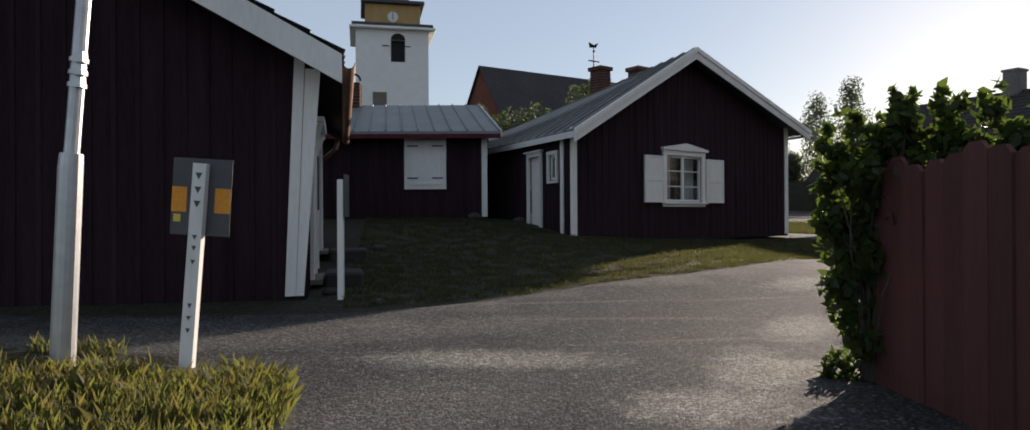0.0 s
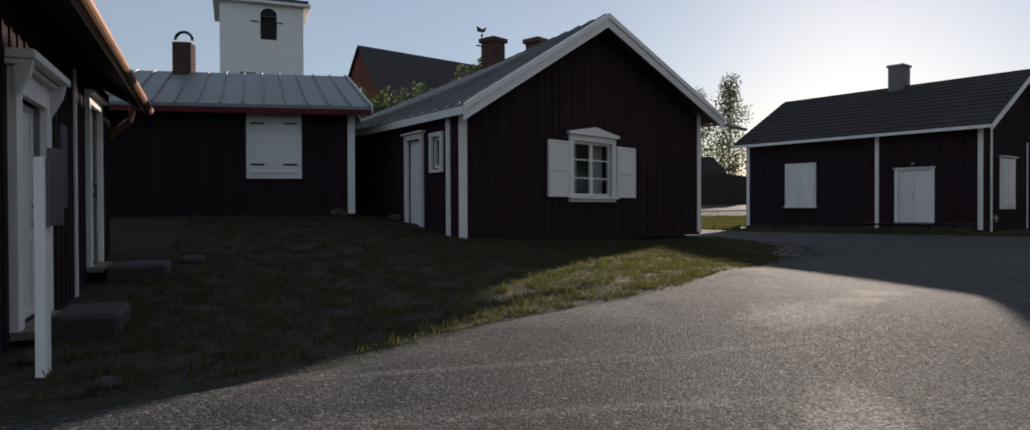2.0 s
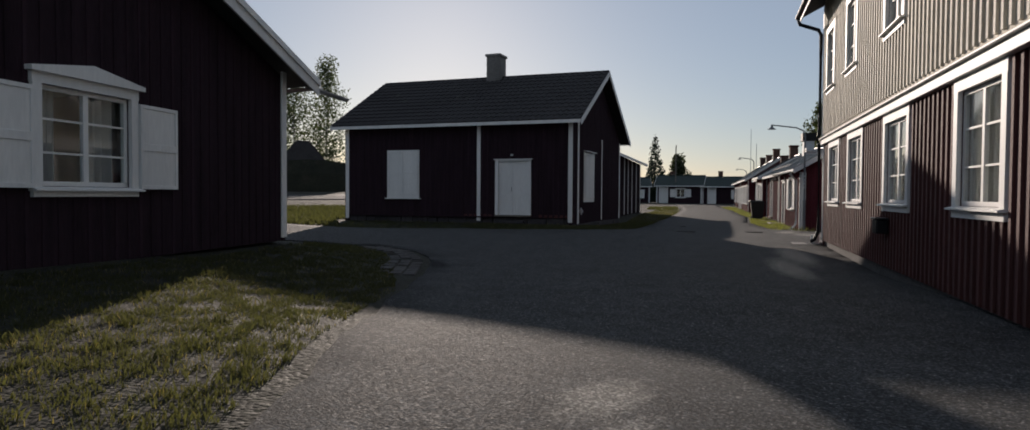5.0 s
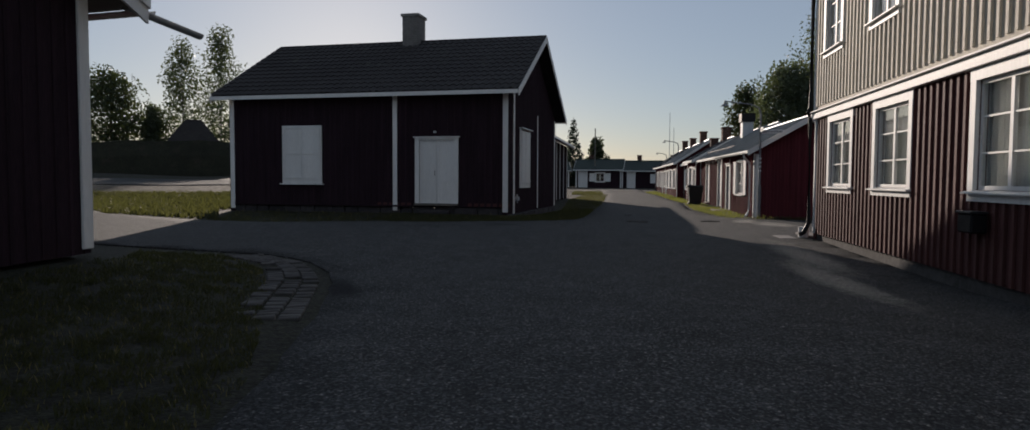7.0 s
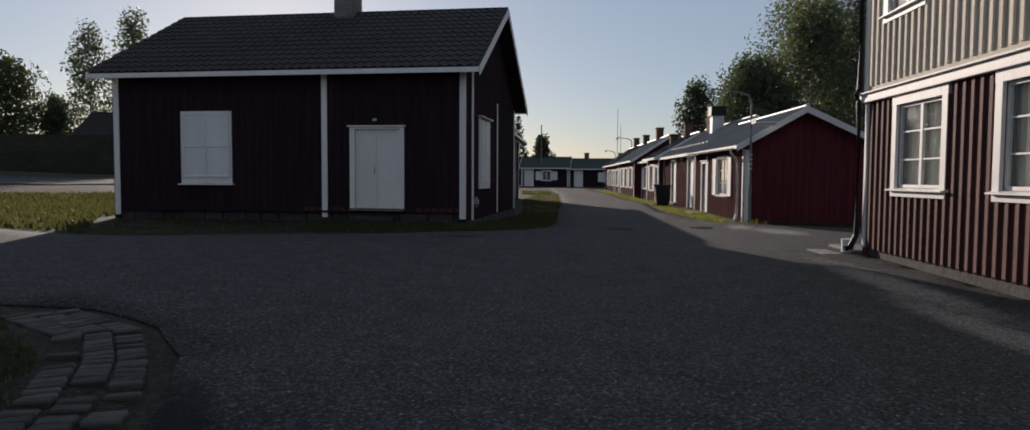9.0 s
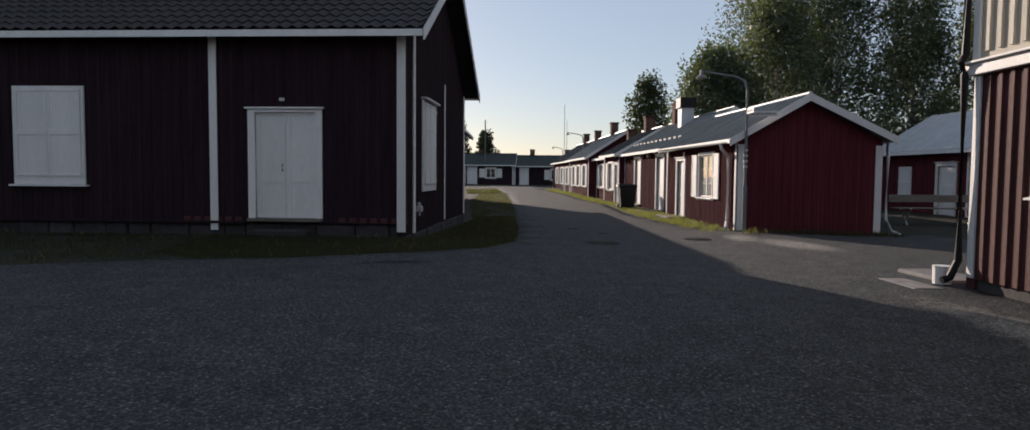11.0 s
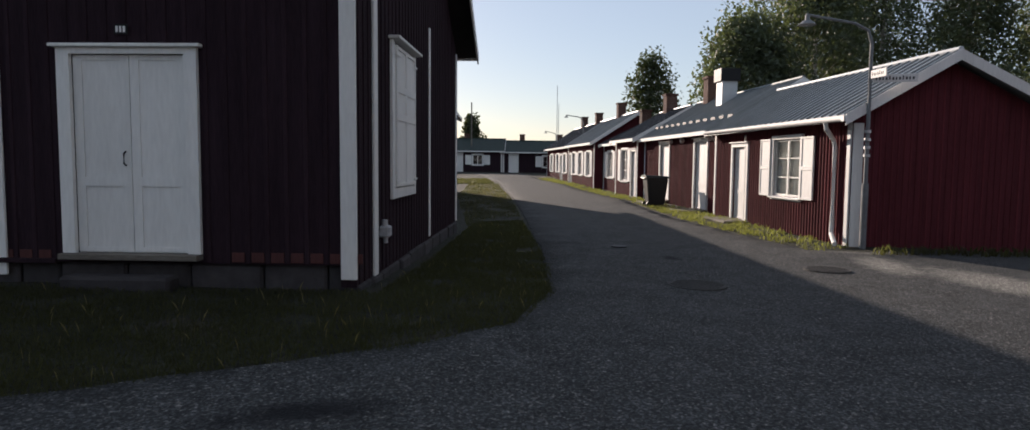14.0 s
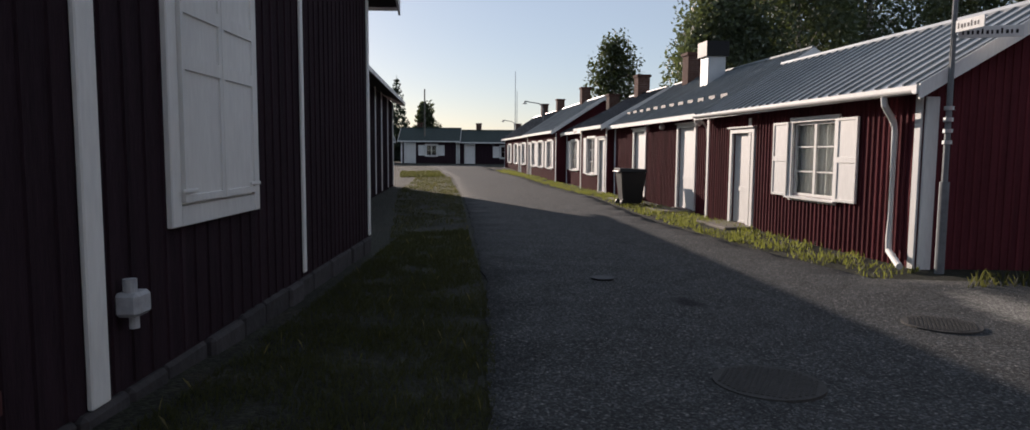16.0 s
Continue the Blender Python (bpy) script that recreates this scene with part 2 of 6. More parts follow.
def grit(m, cells, low, high, relief):
    """Single pale and dark stones in the surface, each proud of the binder."""
    nt = m.node_tree
    n, l = nt.nodes, nt.links
    b = n["Principled BSDF"]
    geo = n.new("ShaderNodeNewGeometry")
    vo = n.new("ShaderNodeTexVoronoi")
    vo.inputs["Scale"].default_value = cells
    l.new(geo.outputs["Position"], vo.inputs["Vector"])
    sep = n.new("ShaderNodeSeparateColor")
    l.new(vo.outputs["Color"], sep.inputs["Color"])
    po = n.new("ShaderNodeMath")
    po.operation = "POWER"
    po.inputs[1].default_value = 2.6
    l.new(sep.outputs[0], po.inputs[0])
    mr = n.new("ShaderNodeMapRange")
    mr.inputs["To Min"].default_value, mr.inputs["To Max"].default_value = low, high
    l.new(po.outputs[0], mr.inputs["Value"])
    mu = n.new("ShaderNodeMix")
    mu.data_type, mu.blend_type = "RGBA", "MULTIPLY"
    mu.inputs["Factor"].default_value = 1.0
    l.new(b.inputs["Base Color"].links[0].from_socket, mu.inputs["A"])
    l.new(mr.outputs["Result"], mu.inputs["B"])
    l.new(mu.outputs["Result"], b.inputs["Base Color"])
    rr = n.new("ShaderNodeMapRange")
    rr.inputs["To Min"].default_value, rr.inputs["To Max"].default_value = 1.0, 0.78
    l.new(sep.outputs[1], rr.inputs["Value"])
    l.new(rr.outputs["Result"], b.inputs["Roughness"])
    h = n.new("ShaderNodeMath")
    h.operation = "MULTIPLY_ADD"
    h.inputs[1].default_value = -1.0
    l.new(vo.outputs["Distance"], h.inputs[0])
    l.new(sep.outputs[2], h.inputs[2])
    bu = n.new("ShaderNodeBump")
    bu.inputs["Strength"].default_value, bu.inputs["Distance"].default_value = 0.8, relief
    l.new(h.outputs[0], bu.inputs["Height"])
    if b.inputs["Normal"].links:
        l.new(b.inputs["Normal"].links[0].from_socket, bu.inputs["Normal"])
    l.new(bu.outputs["Normal"], b.inputs["Normal"])


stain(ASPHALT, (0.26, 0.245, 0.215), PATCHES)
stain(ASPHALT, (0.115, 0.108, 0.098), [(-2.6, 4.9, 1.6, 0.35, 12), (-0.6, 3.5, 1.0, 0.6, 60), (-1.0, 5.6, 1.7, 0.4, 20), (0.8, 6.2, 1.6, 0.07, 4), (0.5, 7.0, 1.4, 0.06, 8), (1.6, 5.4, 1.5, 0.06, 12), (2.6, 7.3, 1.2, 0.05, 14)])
grit(ASPHALT, 66, 0.55, 2.0, 0.0045)
grit(SOIL, 34, 0.45, 1.5, 0.012)
stain(ASPHALT, (0.012, 0.012, 0.014), [(17.85, 22.42, 0.5, 0.17, -38), (26.2, 23.0, 0.3, 0.16, 30), (9.0, 16.5, 0.7, 0.2, 60)])

# ---- building helpers ----
WORLD = {}


def empty(name, m, label, category, group="", kind=""):
    ob = new(name)
    ob.matrix_basis = m
    WORLD[ob] = m
    return tagged(ob, label, category, group, kind)


def part(name, bm, mat, parent=None, label="", m=None):
    """One bmesh (or mesh) as one object, in the world pose m, under a thing or a part."""
    if isinstance(bm, bmesh.types.BMesh):
        me = bpy.data.meshes.new(name)
        bmesh.ops.recalc_face_normals(bm, faces=bm.faces)
        bm.to_mesh(me)
        bm.free()
        me.materials.append(mat)
    else:
        me = bm
        if mat and not me.materials:
            me.materials.append(mat)
    ob = new(name, me)
    m = m or Matrix()
    WORLD[ob] = m
    if parent:
        ob.parent = parent
        ob.matrix_basis = WORLD[parent].inverted() @ m
    else:
        ob.matrix_basis = m
    if label:
        ob["label"] = label
    return ob


def box(bm, x0, x1, y0, y1, z0, z1, m=None):
    v = [bm.verts.new(c) for c in ((x0, y0, z0), (x1, y0, z0), (x1, y1, z0), (x0, y1, z0), (x0, y0, z1), (x1, y0, z1), (x1, y1, z1), (x0, y1, z1))]
    for f in ((0, 3, 2, 1), (4, 5, 6, 7), (0, 1, 5, 4), (1, 2, 6, 5), (2, 3, 7, 6), (3, 0, 4, 7)):
        bm.faces.new([v[i] for i in f])
    if m:
        bmesh.ops.transform(bm, matrix=m, verts=v)
    return v


def bbox(x0, x1, y0, y1, z0, z1, bevel=0.006):
    """A box of its own with softened edges."""
    bm = bmesh.new()
    box(bm, x0, x1, y0, y1, z0, z1)
    if bevel:
        bmesh.ops.bevel(bm, geom=bm.edges[:], offset=bevel, segments=1, affect="EDGES")
    return bm


def prism(bm, low, high):
    """A closed solid between two rings of the same number of points."""
    a = [bm.verts.new(p) for p in low]
    b = [bm.verts.new(p) for p in high]
    k = len(a)
    bm.faces.new(a[::-1])
    bm.faces.new(b)
    for i in range(k):
        bm.faces.new((a[i], a[(i + 1) % k], b[(i + 1) % k], b[i]))


def tube(bm, path, r0, r1=None, sides=8):
    """A round tapered tube along a path of points."""
    r1 = r0 if r1 is None else r1
    path = [Vector(p) for p in path]
    rings = []
    for i, p in enumerate(path):
        d = (path[min(i + 1, len(path) - 1)] - path[max(i - 1, 0)]).normalized()
        q = d.to_track_quat("Z", "Y")
        r = r0 + (r1 - r0) * i / max(1, len(path) - 1)
        rings.append([bm.verts.new(p + q @ Vector((r * math.cos(6.28318 * k / sides), r * math.sin(6.28318 * k / sides), 0))) for k in range(sides)])
    for a, b in zip(rings, rings[1:]):
        for k in range(sides):
            bm.faces.new((a[k], a[(k + 1) % sides], b[(k + 1) % sides], b[k]))
    bm.faces.new(rings[0][::-1])
    bm.faces.new(rings[-1])


def wall_frame(a, b, z):
    """Pose of a wall seen from outside: x from its left end a to its right end b, y inwards, z up."""
    d = Vector((b[0] - a[0], b[1] - a[1], 0))
    length = d.length
    d.normalize()
    return Matrix(((d.x, -d.y, 0, a[0]), (d.y, d.x, 0, a[1]), (0, 0, 1, z), (0, 0, 0, 1))), length


def top_at(profile, u):
    for (u0, z0), (u1, z1) in zip(profile, profile[1:]):
        if u0 <= u <= u1:
            return z0 + (z1 - z0) * (u - u0) / max(1e-6, u1 - u0)
    return profile[-1][1] if u > profile[-1][0] else profile[0][1]


UNIT = {}


def unit_batten(mat, w, d):
    key = (mat.name, w, d)
    if key not in UNIT:
        bm = bmesh.new()
        prism(bm, [(-w / 2, 0, 0), (w / 2, 0, 0), (w / 2 - 0.006, -d, 0), (-w / 2 + 0.006, -d, 0)], [(-w / 2, 0, 1), (w / 2, 0, 1), (w / 2 - 0.006, -d, 1), (-w / 2 + 0.006, -d, 1)])
        me = bpy.data.meshes.new("batten")
        bmesh.ops.recalc_face_normals(bm, faces=bm.faces)
        bm.to_mesh(me)
        bm.free()
        me.materials.append(mat)
        UNIT[key] = me
    return UNIT[key]


BATTENS = []


def wall(house, m, length, profile, openings=(), thick=0.16, mat=None, batten=None, pitch=0.2, bw=0.05, bd=0.022, low=0.0, joined=False, z_from=0.0, name="wall"):
    """A wall with real openings (u0, u1, z0, z1) under a straight or gabled top, and its cover battens."""
    mat = mat or RED
    bm = bmesh.new()
    us = sorted({0.003, length - 0.003, *[u for u, _ in profile if 0 < u < length], *[u for o in openings for u in o[:2]]})
    for u0, u1 in zip(us, us[1:]):
        mid = (u0 + u1) / 2
        spans, z = [], z_from
        for o in sorted((o for o in openings if o[0] < mid < o[1]), key=lambda o: o[2]):
            spans.append((z, z, o[2], o[2]))
            z = o[3]
        spans.append((z, z, top_at(profile, u0), top_at(profile, u1)))
        for a, b, c, d in spans:
            if min(c, d) - a > 0.005 or max(c, d) - a > 0.005:
                prism(bm, [(u0, 0, a), (u1, 0, b), (u1, thick, b), (u0, thick, a)], [(u0, 0, c), (u1, 0, d), (u1, thick, d), (u0, thick, c)])
    bmesh.ops.remove_doubles(bm, verts=bm.verts, dist=1e-4)
    w = part(name, bm, mat, house, m=m)
    BATTENS.append((w, m, length, profile, openings, batten or REDB, pitch, bw, 0.012 if mat is SHADERED else bd, low, joined))
    return w


def lay_battens():
    for w, m, length, profile, openings, mat, pitch, bw, bd, low, joined in BATTENS:
        bm = bmesh.new() if joined else None
        k = max(1, round(length / pitch))
        for i in range(k):
            u = (i + 0.5) * length / k
            top, z = top_at(profile, u) - 0.02, low
            cuts = sorted((o[2] - 0.06, o[3] + 0.1) for o in openings if o[0] - 0.1 < u < o[1] + 0.1)
            for a, b in [*cuts, (top, top)]:
                if a - z > 0.08:
                    if joined:
                        box(bm, u - bw / 2, u + bw / 2, -bd, -0.0005, z, a)
                    else:
                        part("batten", unit_batten(mat, bw, bd), mat, w, m=m @ Matrix.Translation((u, -0.0005, z)) @ Matrix.Diagonal((1, 1, a - z, 1)))
                z = b
        if joined:
            tagged(part("cladding", bm, mat, w, m=m), kind="stuff")


def board(house, m, u, z0, z1, w=0.16, d=0.035, name="corner_board", mat=None, label=""):
    """A white upright board on a wall, slightly out of true."""
    return part(name, bbox(u - w / 2, u + w / 2, -d, -0.001, z0, z1, 0.008), mat or WHITE, house, label, m)


def window(house, m, u0, u1, z0, z1, cols=2, rows=3, casing=0.1, hood=0.0, curtain=False, sill=True, pane_mat=None):
    """Casing, sash with glazing bars, panes and sill in an opening u0..u1, z0..z1."""
    bm = bmesh.new()
    c = casing
    for b in ((u0 - c, u0, z0 - 0.02, z1), (u1, u1 + c, z0 - 0.02, z1), (u0 - c - 0.01, u1 + c + 0.01, z1, z1 + c), (u0 - c, u1 + c, z0 - c, z0 - 0.02)):
        box(bm, b[0], b[1], -0.045, 0.01, b[2], b[3])
    if hood:
        mid = (u0 + u1) / 2
        prism(bm, [(u0 - c - 0.06, -0.1, z1 + c), (u1 + c + 0.06, -0.1, z1 + c), (u1 + c + 0.06, -0.1, z1 + c + 0.05), (mid, -0.1, z1 + c + hood), (u0 - c - 0.06, -0.1, z1 + c + 0.05)],
              [(u0 - c - 0.06, 0, z1 + c), (u1 + c + 0.06, 0, z1 + c), (u1 + c + 0.06, 0, z1 + c + 0.05), (mid, 0, z1 + c + hood), (u0 - c - 0.06, 0, z1 + c + 0.05)])
    win = part("window", bm, WHITE, house, "white-painted window with small panes", m)
    bm = bmesh.new()
    f, g = 0.05, 0.022
    for a, b, e, h in ((u0, u0 + f, z0, z1), (u1 - f, u1, z0, z1), (u0, u1, z0, z0 + f), (u0, u1, z1 - f, z1)):
        box(bm, a, b, 0.02, 0.07, e, h)
    for i in range(1, cols):
        u = u0 + (u1 - u0) * i / cols
        w = 0.035 if cols == 2 else g
        box(bm, u - w, u + w, 0.018, 0.068, z0 + f, z1 - f)
    for j in range(1, rows):
        z = z0 + (z1 - z0) * j / rows
        box(bm, u0 + f, u1 - f, 0.03, 0.06, z - g / 2, z + g / 2)
    part("sash", bm, WHITE, win, m=m)
    pane = bmesh.new()
    box(pane, u0 + 0.01, u1 - 0.01, 0.04, 0.045, z0 + 0.01, z1 - 0.01)
    p = part("pane", pane, GLASS, win, "clear window glass", m)
    p.visible_shadow = False
    if sill:
        bm = bmesh.new()
        prism(bm, [(u0 - c - 0.03, -0.11, z0 - 0.05), (u1 + c + 0.03, -0.11, z0 - 0.05), (u1 + c + 0.03, 0, z0 - 0.05), (u0 - c - 0.03, 0, z0 - 0.05)],
              [(u0 - c - 0.03, -0.11, z0 - 0.03), (u1 + c + 0.03, -0.11, z0 - 0.03), (u1 + c + 0.03, 0, z0 - 0.005), (u0 - c - 0.03, 0, z0 - 0.005)])
        part("sill", bm, WHITE, win, m=m)
    if curtain:
        # full: cloth across the whole pane, also standing in for reflected sky
        bm = bmesh.new()
        span = (0.5 if curtain == "full" else 0.32) * (u1 - u0)
        for a, b in ((u0 + 0.02, u0 + span), (u1 - span, u1 - 0.02)):
            k = 14
            deep = 0.1 if curtain == "full" else 0.2
            low = [bm.verts.new((a + (b - a) * i / k, deep + 0.025 * math.sin(i * 1.9), z0)) for i in range(k + 1)]
            top = [bm.verts.new((a + (b - a) * i / k, deep + 0.025 * math.sin(i * 1.9), z1)) for i in range(k + 1)]
            for i in range(k):
                bm.faces.new((low[i], low[i + 1], top[i + 1], top[i]))
        part("curtain", bm, CLOTH, win, "pale gathered curtain; full-width ones also stand for pane reflections", m)
    return win


def leaf_panels(bm, u0, u1, z0, z1, y, rows=((0.0, 0.48), (0.52, 1.0)), rail=0.07):
    """Raised stiles and rails that leave sunk panels on a board face at depth y."""
    box(bm, u0, u0 + rail, y - 0.012, y, z0, z1)
    box(bm, u1 - rail, u1, y - 0.012, y, z0, z1)
    cut = [0.0] + [(a[1] + b[0]) / 2 for a, b in zip(rows, rows[1:])] + [1.0]
    for c in cut:
        z = z0 + (z1 - z0) * c
        box(bm, u0 + rail, u1 - rail, y - 0.012, y, max(z0, z - rail / 2), min(z1, z + rail / 2))


def sunk_panels(w, h, d, rows):
    """One leaf with a sunk panel for each row, as a single closed mesh."""
    bm = bmesh.new()
    zs = [0.0] + [h * (a[1] + b[0]) / 2 for a, b in zip(rows, rows[1:])] + [h]
    lv, rv = [bm.verts.new((0, -d, z)) for z in zs], [bm.verts.new((w, -d, z)) for z in zs]
    b00, b10, b11, b01 = (bm.verts.new(p) for p in ((0, 0, 0), (w, 0, 0), (w, 0, h), (0, 0, h)))
    front = [bm.faces.new((lv[i], rv[i], rv[i + 1], lv[i + 1])) for i in range(len(zs) - 1)]
    bm.faces.new((b00, b01, b11, b10))
    bm.faces.new((lv[0], b00, b10, rv[0]))
    bm.faces.new((lv[-1], rv[-1], b11, b01))
    bm.faces.new(lv[::-1] + [b00, b01])
    bm.faces.new(rv + [b11, b10])
    bmesh.ops.recalc_face_normals(bm, faces=bm.faces)
    bmesh.ops.inset_individual(bm, faces=front, thickness=min(0.06, w * 0.16), depth=0.0)
    bmesh.ops.inset_individual(bm, faces=front, thickness=0.006, depth=-0.014)
    return bm


def shutter(house, m, u0, u1, z0, z1, swing=0.0, at="left", hinges=True, rows=((0, 0.48), (0.52, 1)), d=0.03):
    """A board shutter, flat on the wall or swung out by some degrees about one edge."""
    w = u1 - u0
    bm = sunk_panels(w, z1 - z0, d + 0.012, rows)
    piv = Matrix.Translation((u0, -0.035, z0)) if at == "left" else Matrix.Translation((u1, -0.035, z0)) @ Matrix.Translation((0, 0, 0))
    rot = pose(0, 0, 0, 0, 0, -swing if at == "left" else swing)
    mm = m @ piv @ rot @ (Matrix() if at == "left" else Matrix.Translation((-w, 0, 0)))
    s = part("shutter", bm, WHITE, house, "white panelled wooden shutter", mm)
    if hinges:
        for z in (0.15, 0.85):
            hb = bmesh.new()
            zz = z * (z1 - z0)
            a, b = (0.0, min(0.3, w * 0.6)) if at == "left" else (w - min(0.3, w * 0.6), w)
            box(hb, a, b, -d - 0.02, -d - 0.011, zz - 0.013, zz + 0.013)
            part("hinge", hb, IRON, s, "black iron strap hinge", mm)
    return s


def door(house, m, u0, u1, z0, z1, leaves=1, casing=0.1, rows=((0, 0.36), (0.4, 1)), cornice=True, handle="right", recess=0.05, head=None):
    bm = bmesh.new()
    c = casing
    t = c if head is None else head
    arch = [(u0 - c, z0), (u0 - c, z1 + t), (u1 + c, z1 + t), (u1 + c, z0), (u1, z0), (u1, z1), (u0, z1), (u0, z0)]
    prism(bm, [(u, -0.05, z) for u, z in arch], [(u, 0.05, z) for u, z in arch])
    dr = part("door", bm, WHITE, house, "white-painted panelled wooden door", m)
    if cornice:
        part("cornice", bbox(u0 - c - 0.05, u1 + c + 0.05, -0.1, 0.02, z1 + t + 0.001, z1 + t + 0.036), WHITE, dr, m=m)
    for i in range(leaves):
        a, b = u0 + (u1 - u0) * i / leaves + 0.004, u0 + (u1 - u0) * (i + 1) / leaves - 0.004
        bm = bmesh.new()
        box(bm, a, b, recess, recess + 0.05, z0, z1 - 0.004)
        leaf_panels(bm, a, b, z0 + 0.01, z1 - 0.01, recess, rows, 0.09)
        part("door_leaf", bm, WHITE, dr, m=m)
    hb = bmesh.new()
    hx = (u0 + u1) / 2 - 0.06 if leaves == 2 else (u1 - 0.08 if handle == "right" else u0 + 0.08)
    zc = z0 + 0.48 * (z1 - z0)
    tube(hb, [(hx, recess - 0.012, zc - 0.07), (hx, recess - 0.05, zc - 0.05), (hx, recess - 0.05, zc + 0.05), (hx, recess - 0.012, zc + 0.07)], 0.009, sides=6)
    part("handle", hb, IRON, dr, "black iron door handle", m)
    tb = bbox(u0 - c, u1 + c, -0.14, 0.05, z0 - 0.06, z0 - 0.001)
    part("threshold", tb, WOOD, dr, "weathered wooden threshold", m)
    return dr


def slope(house, e0, e1, r1, r0, mat, thick=0.07, ribs=0.0, rib_mat=None, name="roof_slope", tiles=False, label=""):
    """One roof slope as a slab over its eave e0-e1 and ridge r0-r1, with standing seams or rows of tiles."""
    e0, e1, r1, r0 = (Vector(p) for p in (e0, e1, r1, r0))
    n = (e1 - e0).cross(r0 - e0).normalized()
    if n.z < 0:
        n = -n
    bm = bmesh.new()
    dn = Vector((0, 0, -thick))
    if tiles:
        k, rws = max(2, round((e1 - e0).length / 0.24)), max(2, round((r0 - e0).length / 0.36))
        grid = []
        for j in range(rws * 2 + 1):
            row = []
            v = min(1.0, ((j + 1) // 2) / rws)
            for i in range(k * 4 + 1):
                u = i / (k * 4)
                p = (e0.lerp(e1, u)).lerp(r0.lerp(r1, u), v)
                row.append(bm.verts.new(p + n * (0.025 + 0.028 * math.cos(i * math.pi / 2) + (0.0 if j % 2 else 0.028))))
            grid.append(row)
        for a, b in zip(grid, grid[1:]):
            for i in range(len(a) - 1):
                bm.faces.new((a[i], a[i + 1], b[i + 1], b[i]))
    prism(bm, [e0 + dn, e1 + dn, r1 + dn, r0 + dn], [e0, e1, r1, r0])
    s = part(name, bm, mat, house, label)
    if ribs:
        k = max(1, round((e1 - e0).length / ribs))
        for i in range(k + 1):
            u = min(max(i / k, 0.004), 0.996)
            a, b = e0.lerp(e1, u), r0.lerp(r1, u)
            side = (e1 - e0).normalized() * 0.016
            bm = bmesh.new()
            prism(bm, [a - side, a + side, b + side, b - side], [a - side * 0.6 + n * 0.035, a + side * 0.6 + n * 0.035, b + side * 0.6 + n * 0.035, b - side * 0.6 + n * 0.035])
            part("seam", bm, rib_mat or mat, s)
    return s


def plank(house, a, b, drop, out, mat=None, name="barge_board", label="", up=0.02):
    """A board that hangs along an edge a-b: drop is its depth down, out its thickness outwards."""
    a, b, o = Vector(a), Vector(b), Vector(out)
    z0, z1 = Vector((0, 0, -drop)), Vector((0, 0, up))
    bm = bmesh.new()
    prism(bm, [a + z0, b + z0, b + z0 + o, a + z0 + o], [a + z1, b + z1, b + z1 + o, a + z1 + o])
    return part(name, bm, mat or WHITE, house, label)


def chimney(house, x, y, z0, z1, w=0.55, d=0.5, turn=0.0, mat=None, cap=True):
    bm = bmesh.new()
    rows = max(2, int((z1 - z0) / 0.075))
    h = (z1 - z0) / rows
    random.seed(int(abs(x * 17 + y * 31)) + 3)
    for r in range(rows):
        k = 0.006 * random.random()
        for s in range(4):
            ln = w if s % 2 == 0 else d
            parts = 2 if r % 2 else 3
            for i in range(parts):
                a, b = -ln / 2 + ln * i / parts + 0.006, -ln / 2 + ln * (i + 1) / parts - 0.006
                off = (d if s % 2 == 0 else w) / 2
                t = pose(0, 0, 0, 0, 0, 90 * s)
                box(bm, a, b, -off - k, -off + 0.08, r * h + 0.005, (r + 1) * h - 0.005, t)
    m = pose(x, y, z0, 0, 0, turn)
    core = bmesh.new()
    box(core, -w / 2 + 0.008, w / 2 - 0.008, -d / 2 + 0.008, d / 2 - 0.008, 0, z1 - z0)
    ch = part("chimney", core, MORTAR, house, "brick chimney with mortar joints", m)
    part("brickwork", bm, mat or DARKBRICK, ch, m=m)
    if cap:
        part("cap", bbox(-w / 2 - 0.05, w / 2 + 0.05, -d / 2 - 0.05, d / 2 + 0.05, z1 - z0, z1 - z0 + 0.1), mat or DARKBRICK, ch, m=m)
    return ch


def gutter(house, a, b, mat, r=0.06):
    a, b = Vector(a), Vector(b)
    d = (b - a).normalized()
    side = Vector((-d.y, d.x, 0)).normalized()
    bm = bmesh.new()
    rings = []
    for p in (a, b):
        rings.append([bm.verts.new(p + side * (r * k * math.cos(t)) - Vector((0, 0, r * k * math.sin(t)))) for k in (1.0,) for t in [math.pi * i / 8 for i in range(9)]] +
                     [bm.verts.new(p + side * (r * 0.88 * math.cos(t)) - Vector((0, 0, r * 0.88 * math.sin(t)))) for t in [math.pi * i / 8 for i in range(8, -1, -1)]])
    k = len(rings[0])
    for i in range(k):
        bm.faces.new((rings[0][i], rings[0][(i + 1) % k], rings[1][(i + 1) % k], rings[1][i]))
    return part("gutter", bm, mat, house)


def pipe(house, pts, mat, r=0.045, label=""):
    bm = bmesh.new()
    tube(bm, pts, r, sides=10)
    return part("downpipe", bm, mat, house, label)


